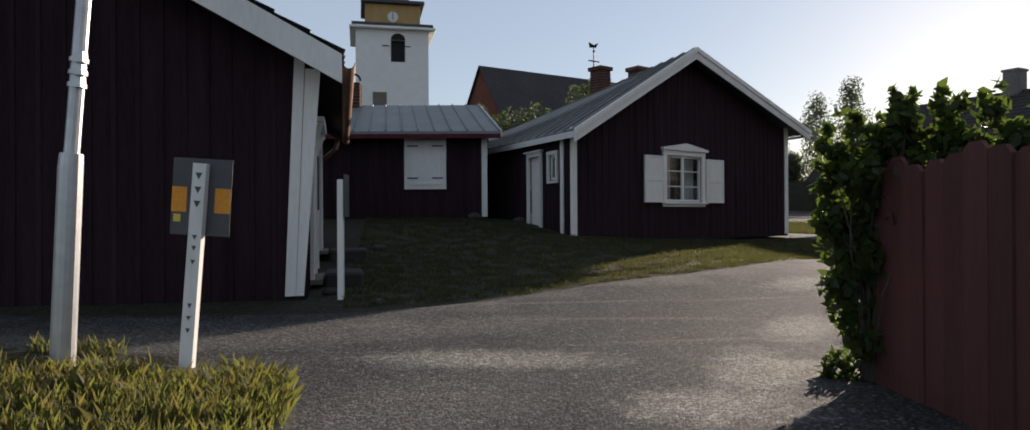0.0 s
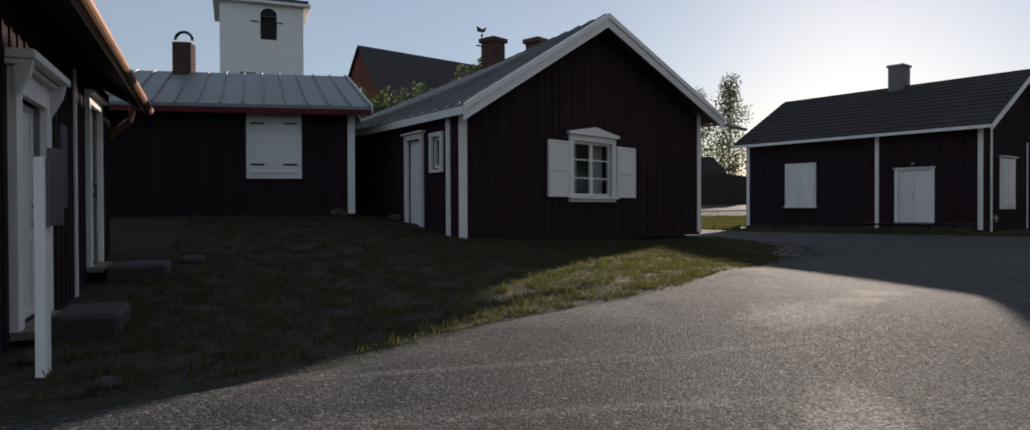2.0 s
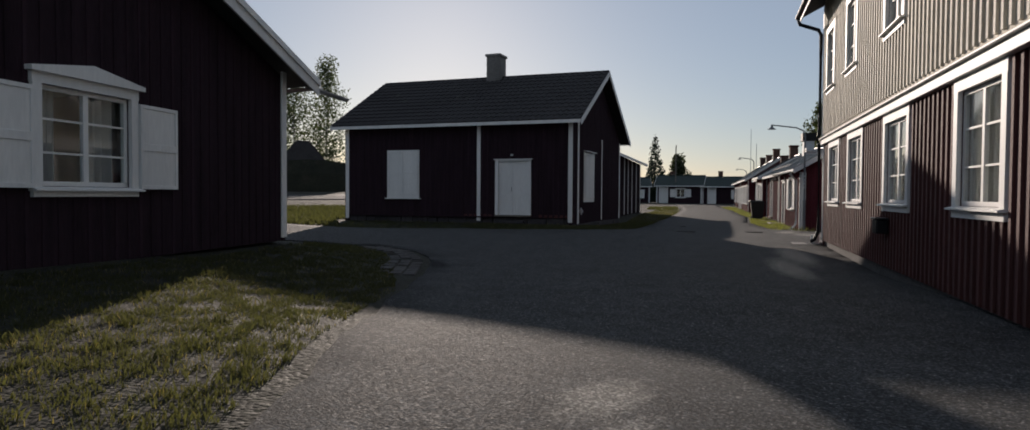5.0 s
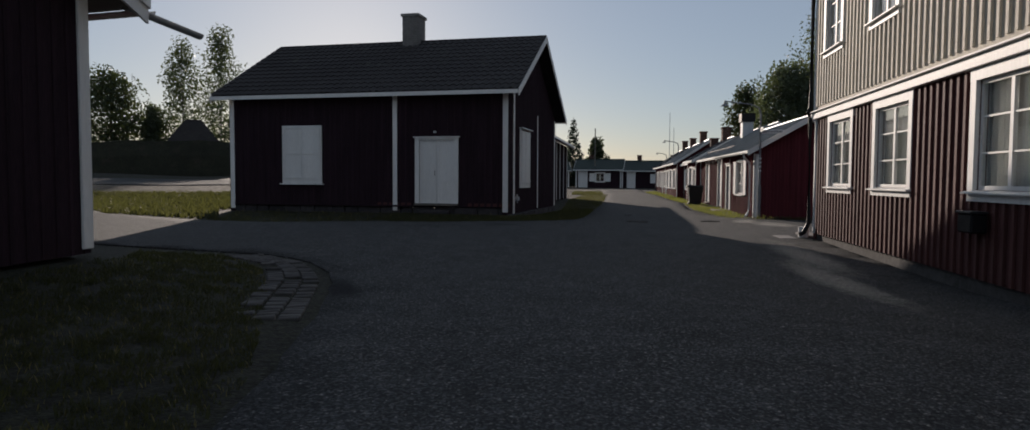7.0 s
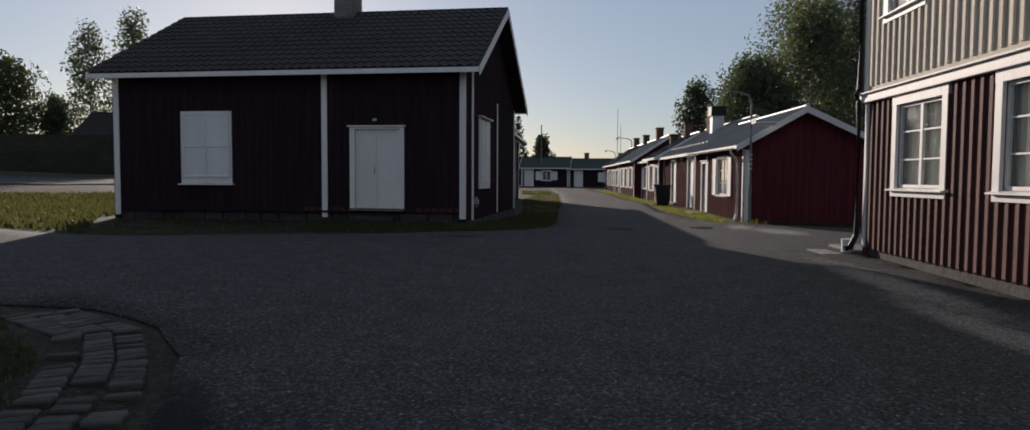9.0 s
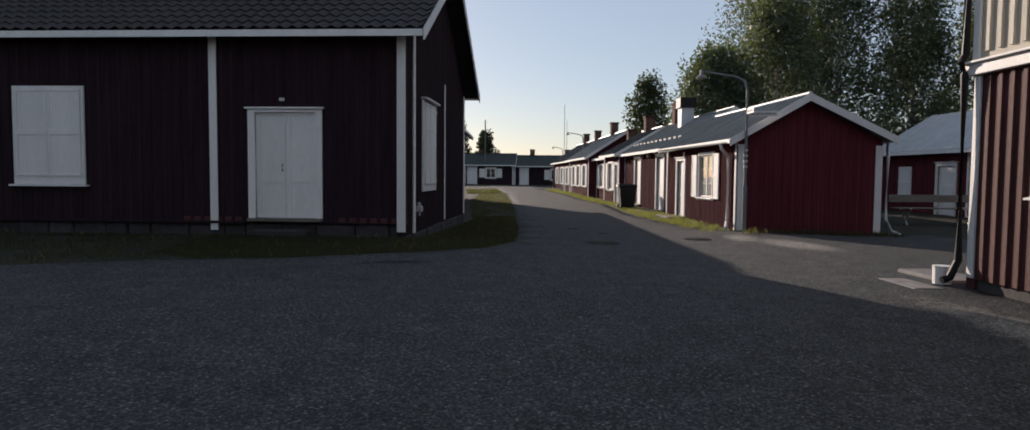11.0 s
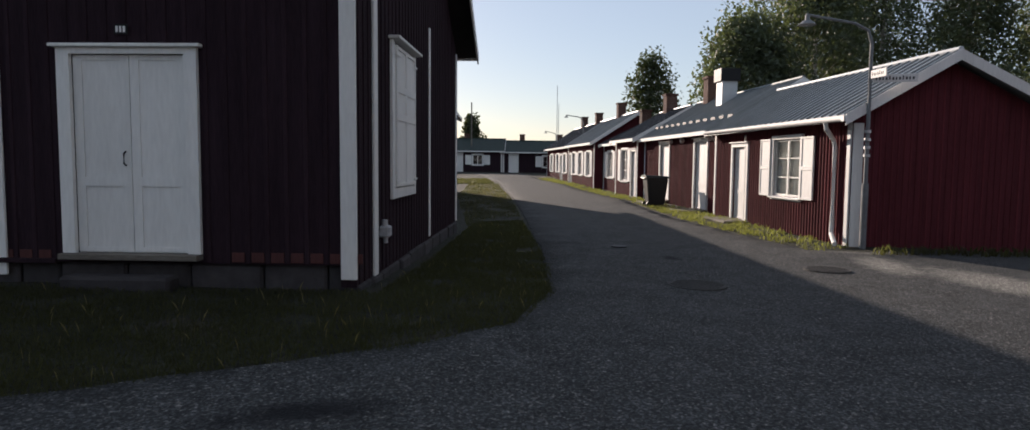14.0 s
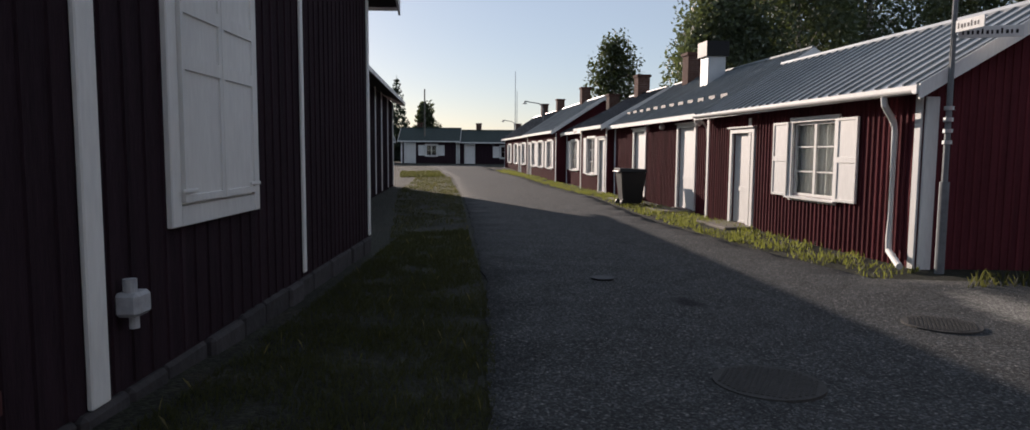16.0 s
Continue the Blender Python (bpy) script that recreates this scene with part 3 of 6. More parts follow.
# ---- ground, road ----
CTRL = [(0, 0, 0.0), (-1.85, 3.9, 0.15), (-2.6, 4.0, 0.21), (-1.2, 2.4, 0.09), (-0.6, 4.6, 0.09), (-2.0, 7.0, 0.44), (-4.6, 6.2, 0.42), (-3.6, 5.2, 0.35), (-2.7, 6.0, 0.31), (-1.3, 6.7, 0.22), (-5.6, 4.6, 0.42), (-4.6, 3.4, 0.36), (2.1, 3.9, 0.14), (18, 62, 1.0), (31, 58, 1.0), (24, 82, 1.8), (42, 72, 1.6), (8, 78, 1.6), (-0.6, 15.9, 1.22), (-4.0, 15.9, 1.16), (1.2, 13.8, 0.83),
        (7.2, 18.5, 0.72), (-0.5, 18.6, 1.14), (20.4, 24.5, 0.3), (16.0, 33.0, 0.3), (18.6, 27.6, 0.32), (27.5, 28.2, 0.1), (24.0, 26.0, 0.14),
        (21.0, 15.6, 0.08), (15.4, 12.0, 0.0), (18.2, 13.8, 0.03), (23.7, 21.9, 0.05), (26.4, 20.7, 0.0), (29.7, 20.4, 0.02), (32.3, 17.4, -0.12),
        (37.0, 25.4, 0.05), (48.0, 32.6, 0.05), (61.0, 41.5, 0.15), (72.0, 50.0, 0.3), (4.0, 5.0, 0.05), (8.0, 10.0, 0.1), (14.0, 17.5, 0.12), (4.2, 16.0, 0.74),
        (5.2, 14.1, 0.36), (5.4, 12.8, 0.27), (5.4, 15.2, 0.5), (4.2, 13.0, 0.46), (3.2, 11.4, 0.45), (2.4, 10.3, 0.44), (8.5, 15.7, 0.14), (7.4, 15.2, 0.21), (9.3, 17.5, 0.13), (9.75, 19.6, 0.27), (7.0, 13.4, 0.22)]


def raw_z(x, y):
    s = w = 0.0
    for a, b, c in CTRL:
        k = 1.0 / ((x - a) ** 2 + (y - b) ** 2 + 0.6) ** 1.6
        s = s + k * c
        w = w + k
    return s / w


# smoothed heights on a half-metre grid
GX0, GY0, GSTEP, GN = -14.0, -12.0, 0.5, 160
_xs, _ys = np.meshgrid(GX0 + GSTEP * np.arange(GN), GY0 + GSTEP * np.arange(GN), indexing="ij")
HEIGHTS = raw_z(_xs, _ys)
for _ in range(5):
    _p = np.pad(HEIGHTS, 1, mode="edge")
    HEIGHTS = sum(_p[i:i + GN, j:j + GN] for i in range(3) for j in range(3)) / 9.0


def ground_z(x, y):
    u, v = (x - GX0) / GSTEP, (y - GY0) / GSTEP
    i, j = int(u), int(v)
    if not (0 <= u < GN - 1 and 0 <= v < GN - 1):
        return float(raw_z(x, y))
    u, v = u - i, v - j
    return float((HEIGHTS[i, j] * (1 - u) + HEIGHTS[i + 1, j] * u) * (1 - v) + (HEIGHTS[i, j + 1] * (1 - u) + HEIGHTS[i + 1, j + 1] * u) * v)


def spaced(lo, hi, step, far, grow=1.35):
    xs = list(np.arange(lo, hi + 0.01, step))
    s, x = step, hi
    while x < far:
        s *= grow
        x += s
        xs.append(x)
    s, x = step, lo
    while x > -far:
        s *= grow
        x -= s
        xs.insert(0, x)
    return xs


gx, gy = spaced(-12, 60, 0.6, 1800), spaced(-10, 62, 0.6, 1800)
gv = [(x, y, ground_z(x, y)) for y in gy for x in gx]
W_ = len(gx)
gf = [(j * W_ + i, j * W_ + i + 1, (j + 1) * W_ + i + 1, (j + 1) * W_ + i) for j in range(len(gy) - 1) for i in range(W_ - 1)]
me = bpy.data.meshes.new("ground")
me.from_pydata(gv, [], gf)
me.materials.append(SOIL)
for p in me.polygons:
    p.use_smooth = True
tagged(new("ground", me), "dark grassy soil under short mown grass", "ground", kind="structure")

from mathutils.geometry import delaunay_2d_cdt


def sheet(name, outline, mat, lift, label, category, step=0.8, drop=0.08, jitter=0.03, kind="structure"):
    """A thin paved sheet inside an outline, that follows the ground, with a worn edge."""
    random.seed(11)
    ring = []
    for (x0, y0), (x1, y1) in zip(outline, outline[1:] + outline[:1]):
        k = max(1, int(math.hypot(x1 - x0, y1 - y0) / 0.35))
        for i in range(k):
            ring.append(Vector((x0 + (x1 - x0) * i / k + random.uniform(-jitter, jitter), y0 + (y1 - y0) * i / k + random.uniform(-jitter, jitter))))
    xs, ys = [p.x for p in ring], [p.y for p in ring]
    inner = []
    for x in np.arange(min(xs), max(xs), step):
        for y in np.arange(min(ys), max(ys), step):
            inside = False
            for a, b in zip(outline, outline[1:] + outline[:1]):
                if (a[1] > y) != (b[1] > y) and x < (b[0] - a[0]) * (y - a[1]) / (b[1] - a[1]) + a[0]:
                    inside = not inside
            if inside:
                inner.append(Vector((x, y)))
    k = len(ring)
    vs, _, fs, _, _, _ = delaunay_2d_cdt(ring + inner, [(i, (i + 1) % k) for i in range(k)], [list(range(k))], 1, 1e-4)
    verts = [(v.x, v.y, ground_z(v.x, v.y) + lift) for v in vs]
    bm = bmesh.new()
    bv = [bm.verts.new(v) for v in verts]
    for f in fs:
        bm.faces.new([bv[i] for i in f])
    bmesh.ops.recalc_face_normals(bm, faces=bm.faces)
    rim = [e for e in bm.edges if e.is_boundary]
    ex = bmesh.ops.extrude_edge_only(bm, edges=rim)
    for v in ex["geom"]:
        if isinstance(v, bmesh.types.BMVert):
            v.co.z -= drop
    me = bpy.data.meshes.new(name)
    bm.to_mesh(me)
    bm.free()
    if me.polygons[0].normal.z < 0:
        me.flip_normals()
    me.materials.append(mat)
    for p in me.polygons:
        p.use_smooth = abs(p.normal.z) > 0.5
    return tagged(new(name, me), label, category, kind=kind)


ROAD = [(-16, 2), (-16, -8), (2.6, -8), (2.4, 4.9), (6, 5.5), (12, 9.0), (15.4, 11.85), (21, 15.4), (22.2, 14.4), (26, 11), (33, 16.2), (32.0, 17.2), (29.3, 20.3), (28.9, 21.3),
        (31.2, 23.26), (34.2, 25.5), (41.8, 29.9), (54.3, 38.5), (66, 47), (78, 55), (76, 60), (66, 52), (53.2, 42.6), (39, 33.4), (33.6, 30), (26, 25.3), (24.0, 24.15), (21.9, 23.02),
        (20.3, 22.55), (19.1, 22.8), (18.1, 23.35), (17.1, 23.9), (16.2, 24.7), (15.0, 25.6), (13.6, 26.5), (12.8, 27.8), (12.2, 33), (14, 42), (10.5, 42), (8.9, 33), (8.4, 22), (9.2, 20.6), (9.9, 19.6), (9.95, 18.6),
        (9.6, 17.7), (9.15, 16.95), (8.5, 16.1), (7.8, 15.2), (6.7, 13.9), (5.95, 13.05), (5.35, 12.3), (4.64, 11.5), (3.9, 10.5), (3.12, 9.6), (2.4, 9.05), (0.85, 8.1), (-0.24, 7.1), (-1.4, 6.25), (-2.2, 6.0), (-4.0, 5.6), (-8, 5.0)]
sheet("road", ROAD, ASPHALT, 0.02, "worn grey asphalt with loose grit and pale patches", "road")
sheet("road", [(2, 70), (22, 55), (44, 50), (60, 58), (40, 66), (24, 72), (10, 90)], ASPHALT, 0.03, "pale asphalt road behind the cottages", "road", step=3)
VERGE = [(-1.2, 3.8), (-1.03, 3.1), (-1.1, 2.0), (-1.8, 0.7), (-5, -0.5), (-8, 2), (-6.5, 4.1), (-3.6, 4.3), (-2.0, 4.4)]
sheet("grass_verge", VERGE, SOIL, 0.07, "raised grassy verge round the pole", "verge", step=0.4)

# ---- houses ----
def house(name, x, y, z, label):
    return empty(name, pose(x, y, z), label, "house", "red wooden cottages")


def roof_from(h, m, u0, u1, ze, zr, ur, depth, over, mat, ribs=0.0, label="", tiles=False):
    """Gable roof over the end wall frame m: eaves at u0 and u1, ridge at ur, from y=-over to y=depth+over."""
    def q(u, y, z):
        return m @ Vector((u, y, z))
    slope(h, q(u0, -over, ze[0]), q(u0, depth + over, ze[0]), q(ur, depth + over, zr), q(ur, -over, zr), mat, ribs=ribs, rib_mat=MIDTIN if mat is TIN else None, label=label, tiles=tiles)
    slope(h, q(u1, -over, ze[1]), q(u1, depth + over, ze[1]), q(ur, depth + over, zr), q(ur, -over, zr), mat, ribs=ribs, rib_mat=MIDTIN if mat is TIN else None, label=label, tiles=tiles)
    out = (m.to_3x3() @ Vector((0, -0.03, 0)))
    for u, z in ((u0, ze[0]), (u1, ze[1])):
        plank(h, q(u, -over, z), q(ur, -over, zr), 0.19, out, label="white-painted barge board")
        plank(h, q(u, depth + over, z), q(ur, depth + over, zr), 0.19, -out, label="white-painted barge board")
        side = m.to_3x3() @ Vector((-0.025 if u < ur else 0.025, 0, 0))
        plank(h, q(u, -over + 0.01, z - 0.02), q(u, depth + over - 0.01, z - 0.02), 0.1, side, name="fascia", label="white-painted eaves board")
    bm = bmesh.new()
    tube(bm, [q(ur, -over, zr + 0.01), q(ur, depth + over, zr + 0.01)], 0.06, sides=8)
    part("ridge_cap", bm, mat, h)


def footing(h, pts, z0, z1, mat=None, out=0.02):
    """A low stone footing along the given corners, of single blocks."""
    random.seed(len(pts) + 5)
    for (x0, y0), (x1, y1) in zip(pts, pts[1:]):
        m, ln = wall_frame((x0, y0), (x1, y1), 0)
        u = 0.0
        while u < ln - 0.05:
            w = min(random.uniform(0.4, 0.85), ln - u)
            part("footing_stone", bbox(u + 0.008, u + w - 0.008, -out - random.uniform(0, 0.05), 0.12, z0 - 0.3, z1 + random.uniform(-0.02, 0.0), 0.025), mat or STONE, h, m=m)
            u += w


# gable cottage with shuttered window
GZ = 0.6
gA, gB = (1.10, 13.71), (7.25, 18.55)
G = house("cottage", *gA, GZ, "dark red board cottage with white shutters and trim")
gm, gl = wall_frame(gA, gB, GZ)
gD = 9.0
sdir = Vector((-0.40, 0.917, 0))
GWIN = (2.87, 4.13, 1.46 - GZ, 2.5 - GZ)
wall(G, gm, gl, [(0, 2.82 - GZ), (3.58, 4.72 - GZ), (gl, 3.34 - GZ)], [GWIN], joined=False, mat=SHADERED, batten=SHADEREDB)
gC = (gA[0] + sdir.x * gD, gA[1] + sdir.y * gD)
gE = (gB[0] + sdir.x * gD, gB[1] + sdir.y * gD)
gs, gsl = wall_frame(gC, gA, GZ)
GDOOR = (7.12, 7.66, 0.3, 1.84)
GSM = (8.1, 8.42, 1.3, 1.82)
wall(G, gs, gsl, [(0, 2.3), (gsl, 2.26)], [GDOOR, GSM], mat=SHADERED, batten=SHADEREDB)
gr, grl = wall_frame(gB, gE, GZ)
wall(G, gr, grl, [(0, 2.76), (grl, 2.7)], joined=True, mat=SHADERED, batten=SHADEREDB)
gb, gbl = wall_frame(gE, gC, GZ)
wall(G, gb, gbl, [(0, 2.7), (gbl / 2, 3.6), (gbl, 2.3)], joined=True, mat=SHADERED, batten=SHADEREDB)
window(G, gm, *GWIN, cols=2, rows=3, casing=0.11, hood=0.17, curtain=True)
shutter(G, gm, GWIN[0] - 0.76, GWIN[0] - 0.12, GWIN[2] - 0.02, GWIN[3] - 0.04, at="left", hinges=False)
shutter(G, gm, GWIN[1] + 0.12, GWIN[1] + 0.79, GWIN[2] - 0.02, GWIN[3] - 0.04, at="right", hinges=False)
door(G, gs, *GDOOR, casing=0.09)
window(G, gs, *GSM, cols=1, rows=1, casing=0.07, sill=False)
board(G, gm, 0.07, 0.1, 2.3, 0.17, label="white corner board")
board(G, gs, 8.68, 0.1, 2.24, 0.13, label="white wall board")
board(G, gm, gl - 0.08, 0.05, 2.85, 0.16, label="white corner board")


def gq(u, s, z):
    return gm @ Vector((u, 0, 0)) + Vector((sdir.x * s, sdir.y * s, z - GZ))


for s_, e_ in ((1, 0),):
    ov = -0.38
    apex, apexb = gq(3.58, ov, 4.88), gq(3.58, gD + 0.3, 4.3)
    el, elb, er, erb = gq(-0.15, ov, 2.8), gq(-0.15, gD + 0.3, 2.9), gq(gl + 0.58, ov, 3.36), gq(gl + 0.58, gD + 0.3, 3.36)
    slope(G, el, elb, apexb, apex, OLDSHADETIN, ribs=0.42, label="grey standing-seam metal roof")
    slope(G, er, erb, apexb, apex, OLDSHADETIN, ribs=0.42, label="grey standing-seam metal roof")
    out = gm.to_3x3() @ Vector((0, -0.03, 0))
    for a in (el, er):
        plank(G, a, apex, 0.24, out, label="white-painted barge board")
        plank(G, a + out, apex + out, 0.08, out, label="white-painted cover strip")
    plank(G, el - Vector((0, 0, 0.05)), elb - Vector((0, 0, 0.05)), 0.1, gm.to_3x3() @ Vector((-0.025, 0, 0)), name="fascia")
    gutter(G, er + Vector((0.06, 0, -0.08)), erb + Vector((0.06, 0, -0.08)), STEEL)
    gutter(G, er + Vector((-0.25, -0.12, -0.1)), er + Vector((0.85, 0.55, -0.16)), STEEL, 0.06)
chimney(G, 2.42, 19.5, 4.2, 5.2, 0.4, 0.4, 38)
chimney(G, 3.25, 18.3, 4.3, 4.93, 0.36, 0.36, 38)

# shed with closed hatch and tin roof
MZ = 0.9
M_ = house("shed", -0.62, 15.9, MZ, "dark red board shed with white hatch, tin roof")
mA, mB = (-7.5, 15.9), (-0.62, 15.9)
mm, ml = wall_frame(mA, mB, MZ)
wall(M_, mm, ml, [(0, 2.14), (ml, 2.12)], mat=SHADERED, batten=SHADEREDB)
wall(M_, *wall_frame(mB, (-0.85, 19.2), MZ), [(0, 2.12), (1.65, 2.95), (3.3, 2.1)], joined=True, mat=SHADERED, batten=SHADEREDB)
board(M_, mm, ml - 0.06, 0.25, 2.1, 0.13, label="white corner board")
su0, su1, sz0, sz1 = 5.02, 5.93, 1.8 - MZ, 2.98 - MZ
part("hatch", bbox(su0 - 0.02, su1 + 0.02, -0.05, 0, sz0 - 0.02, sz1 + 0.02), WHITE, M_, "closed white board hatch with iron hinges", mm)
for k in (0, 1):
    w_ = (su1 - su0) / 2
    shutter(M_, mm, su0 + 0.05 + k * (w_ - 0.05) + 0.002, su0 + (k + 1) * (w_ - 0.05) + 0.05 - 0.002, sz0 + 0.08, sz1 - 0.06, at=("left", "right")[k], d=0.02, rows=((0, 1),))
mr = [(-8, 15.55, 3.08), (-0.3, 15.55, 3.06), (-0.9, 17.8, 4.0), (-8, 17.8, 4.02), (-0.6, 20.2, 3.0), (-8, 20.2, 3.0)]
# the slope turned from the sun has darker tin, shade in its colour
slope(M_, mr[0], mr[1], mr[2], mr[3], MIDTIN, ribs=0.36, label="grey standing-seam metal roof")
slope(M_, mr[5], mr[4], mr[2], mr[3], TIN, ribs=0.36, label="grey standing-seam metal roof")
plank(M_, (-8, 15.56, 3.0), (-0.3, 15.56, 2.98), 0.08, (0, -0.02, 0), RED, "fascia")
plank(M_, mr[1], mr[2], 0.12, (0.03, 0, 0), TIN)
mc = chimney(M_, -4.05, 17.7, 3.9, 4.55, 0.34, 0.34, 0, cap=False)
cb = bmesh.new()
tube(cb, [(-4.05 + 0.16 * math.cos(t), 17.7, 4.62 + 0.16 * math.sin(t)) for t in [math.pi * i / 10 for i in range(11)]], 0.03, sides=6)
part("cowl", cb, IRON, mc, "black arched chimney cowl", Matrix())

# near cottage at the junction
LZ = 0.25
lB, lA = (-2.09, 6.98), (-10.6, 4.16)
L = house("cottage", *lB, LZ, "dark red cottage with white porch casing and copper gutter")
lm, ll = wall_frame(lA, lB, LZ)
wall(L, lm, ll, [(0, 2.4), (ll / 2, 4.75), (ll, 2.42)], mat=SHADERED, batten=SHADEREDB)
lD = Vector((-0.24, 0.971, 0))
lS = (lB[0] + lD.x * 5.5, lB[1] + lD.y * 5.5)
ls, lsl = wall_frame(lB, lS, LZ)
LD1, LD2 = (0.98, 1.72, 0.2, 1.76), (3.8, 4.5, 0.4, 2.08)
wall(L, ls, lsl, [(0, 2.42), (lsl, 2.42)], [LD1, LD2], mat=SHADERED, batten=SHADEREDB)
wall(L, *wall_frame((lA[0] + lD.x * 5.5, lA[1] + lD.y * 5.5), lA, LZ), [(0, 2.4), (5.5, 2.4)], joined=True, mat=SHADERED, batten=SHADEREDB)
wall(L, *wall_frame(lS, (lA[0] + lD.x * 5.5, lA[1] + lD.y * 5.5), LZ), [(0, 2.4), (ll / 2, 4.75), (ll, 2.4)], joined=True, mat=SHADERED, batten=SHADEREDB)
cbm = bmesh.new()
prism(cbm, [(ll - 0.2, -0.05, 0.12), (ll - 0.1, -0.05, 0.12), (ll - 0.1, -0.001, 0.12), (ll - 0.2, -0.001, 0.12)], [(ll - 0.1, -0.05, 2.5), (ll, -0.05, 2.5), (ll, -0.001, 2.5), (ll - 0.1, -0.001, 2.5)])
part("corner_board", cbm, WHITE, L, "leaning white corner board", lm)
pb = bmesh.new()
prism(pb, [(ll - 0.098, -0.04, 0.12), (ll - 0.02, -0.04, 0.12), (ll - 0.02, 0.1, 0.12), (ll - 0.098, 0.1, 0.12)], [(ll + 0.002, -0.04, 2.38), (ll + 0.15, -0.04, 2.38), (ll + 0.15, 0.1, 2.38), (ll + 0.002, 0.1, 2.38)])
part("pilaster", pb, WHITE, L, "boxed white corner pilaster, wider at its top", lm)
ld1 = door(L, ls, *LD1, casing=0.16)
part("hood", bbox(LD1[0] - 0.22, LD1[1] + 0.22, -0.17, 0.0, LD1[3] + 0.2, LD1[3] + 0.26), WHITE, ld1, "projecting white door hood", ls)
for u_ in (LD1[0] - 0.2, LD1[1] + 0.1):
    cb = bmesh.new()
    prism(cb, [(u_, -0.15, LD1[3] + 0.199), (u_, -0.05, LD1[3] + 0.199), (u_, -0.05, LD1[3] - 0.05), (u_, -0.08, LD1[3]), (u_, -0.13, LD1[3] + 0.1)], [(u_ + 0.07, -0.15, LD1[3] + 0.199), (u_ + 0.07, -0.05, LD1[3] + 0.199), (u_ + 0.07, -0.05, LD1[3] - 0.05), (u_ + 0.07, -0.08, LD1[3]), (u_ + 0.07, -0.13, LD1[3] + 0.1)])
    part("bracket", cb, WHITE, ld1, "carved white bracket", ls)
part("notice_board", bbox(2.2, 2.45, -0.06, -0.001, 1.0, 1.7, 0.006), SIGNGREY, L, "dark framed notice board", ls)
door(L, ls, *LD2, casing=0.1)
board(L, ls, 3.05, 0.15, 2.3, 0.05, name="cover_strip")


def lq(u, s, z):
    return lm @ Vector((u, 0, 0)) + Vector((lD.x * s, lD.y * s, z - LZ))


lap, lapb = lq(ll / 2, -0.35, 5.2), lq(ll / 2, 5.75, 5.2)
ler, lerb, lel, lelb = lq(ll + 0.36, -0.35, 2.7), lq(ll + 0.36, 5.75, 2.6), lq(-0.5, -0.35, 2.7), lq(-0.5, 5.75, 2.7)
slope(L, ler, lerb, lapb, lap, TILE, tiles=True, label="dark tiled roof")
slope(L, lel, lelb, lapb, lap, TILE, tiles=True, label="dark tiled roof")
out = lm.to_3x3() @ Vector((0, -0.03, 0))
plank(L, ler, lap, 0.26, out, label="white-painted barge board")
plank(L, lel, lap, 0.22, out, label="white-painted barge board")
gutter(L, ler + Vector((0.07, 0, -0.06)), lerb + Vector((0.07, 0, -0.06)), COPPER)
pipe(L, [lerb + Vector((0.05, -0.5, -0.1)), lerb + Vector((0.02, -0.5, -0.25)), lerb + Vector((-0.32, -0.4, -0.5)), lerb + Vector((-0.36, -0.4, -0.7)), lerb + Vector((-0.4, -0.4, -1.9)), lerb + Vector((-0.3, -0.4, -2.0))], COPPER, 0.04)

# tiled cottage with double door
BZ = 0.2
bA, bB, bC = (15.99, 32.97), (20.49, 24.47), (27.4, 28.1)
B = house("cottage", *bB, BZ, "dark red tiled cottage with white double door and trim")
bm_, bl = wall_frame(bA, bB, BZ)
BWIN = (2.05, 3.36, 1.3 - BZ, 3.06 - BZ)
BDOOR = (6.76, 7.92, 0.64 - BZ, 2.63 - BZ)
wall(B, bm_, bl, [(0, 3.9), (bl, 3.9)], [BDOOR], z_from=0.34, low=0.35, mat=SHADERED, batten=SHADEREDB)
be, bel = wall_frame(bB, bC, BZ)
wall(B, be, bel, [(0, 3.9), (3.8, 6.05), (bel, 3.7)], z_from=0.12, low=0.14, mat=SHADERED, batten=SHADEREDB)
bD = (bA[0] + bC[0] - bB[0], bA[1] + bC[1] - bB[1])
wall(B, *wall_frame(bD, bA, BZ), [(0, 3.7), (bel - 3.8, 6.05), (bel, 3.9)], joined=True, mat=SHADERED, batten=SHADEREDB)
wall(B, *wall_frame(bC, bD, BZ), [(0, 3.7), (bl, 3.7)], joined=True, mat=SHADERED, batten=SHADEREDB)
bt = be.copy()
bt.translation.z = 0
roof_from(B, bt, -0.42, bel + 0.35, (4.08, 3.85), 6.42, 3.8, bl, 0.42, TILE, label="dark clay-tiled roof", tiles=True)
for u_, w_ in ((0.12, 0.16), (5.95, 0.15), (bl - 0.07, 0.165)):
    board(B, bm_, u_, 0.2, 3.86, w_, label="white upright board")
board(B, be, 0.72, 0.13, 4.1, 0.16, label="white corner board")
board(B, be, 4.33, 0.18, 3.5, 0.09, label="white upright board")
board(B, be, bel - 0.06, 0.15, 3.6, 0.12, label="white corner board")
door(B, bm_, *BDOOR, leaves=2, casing=0.13, rows=((0, 0.36), (0.36, 1)), head=0.06, recess=0.02)
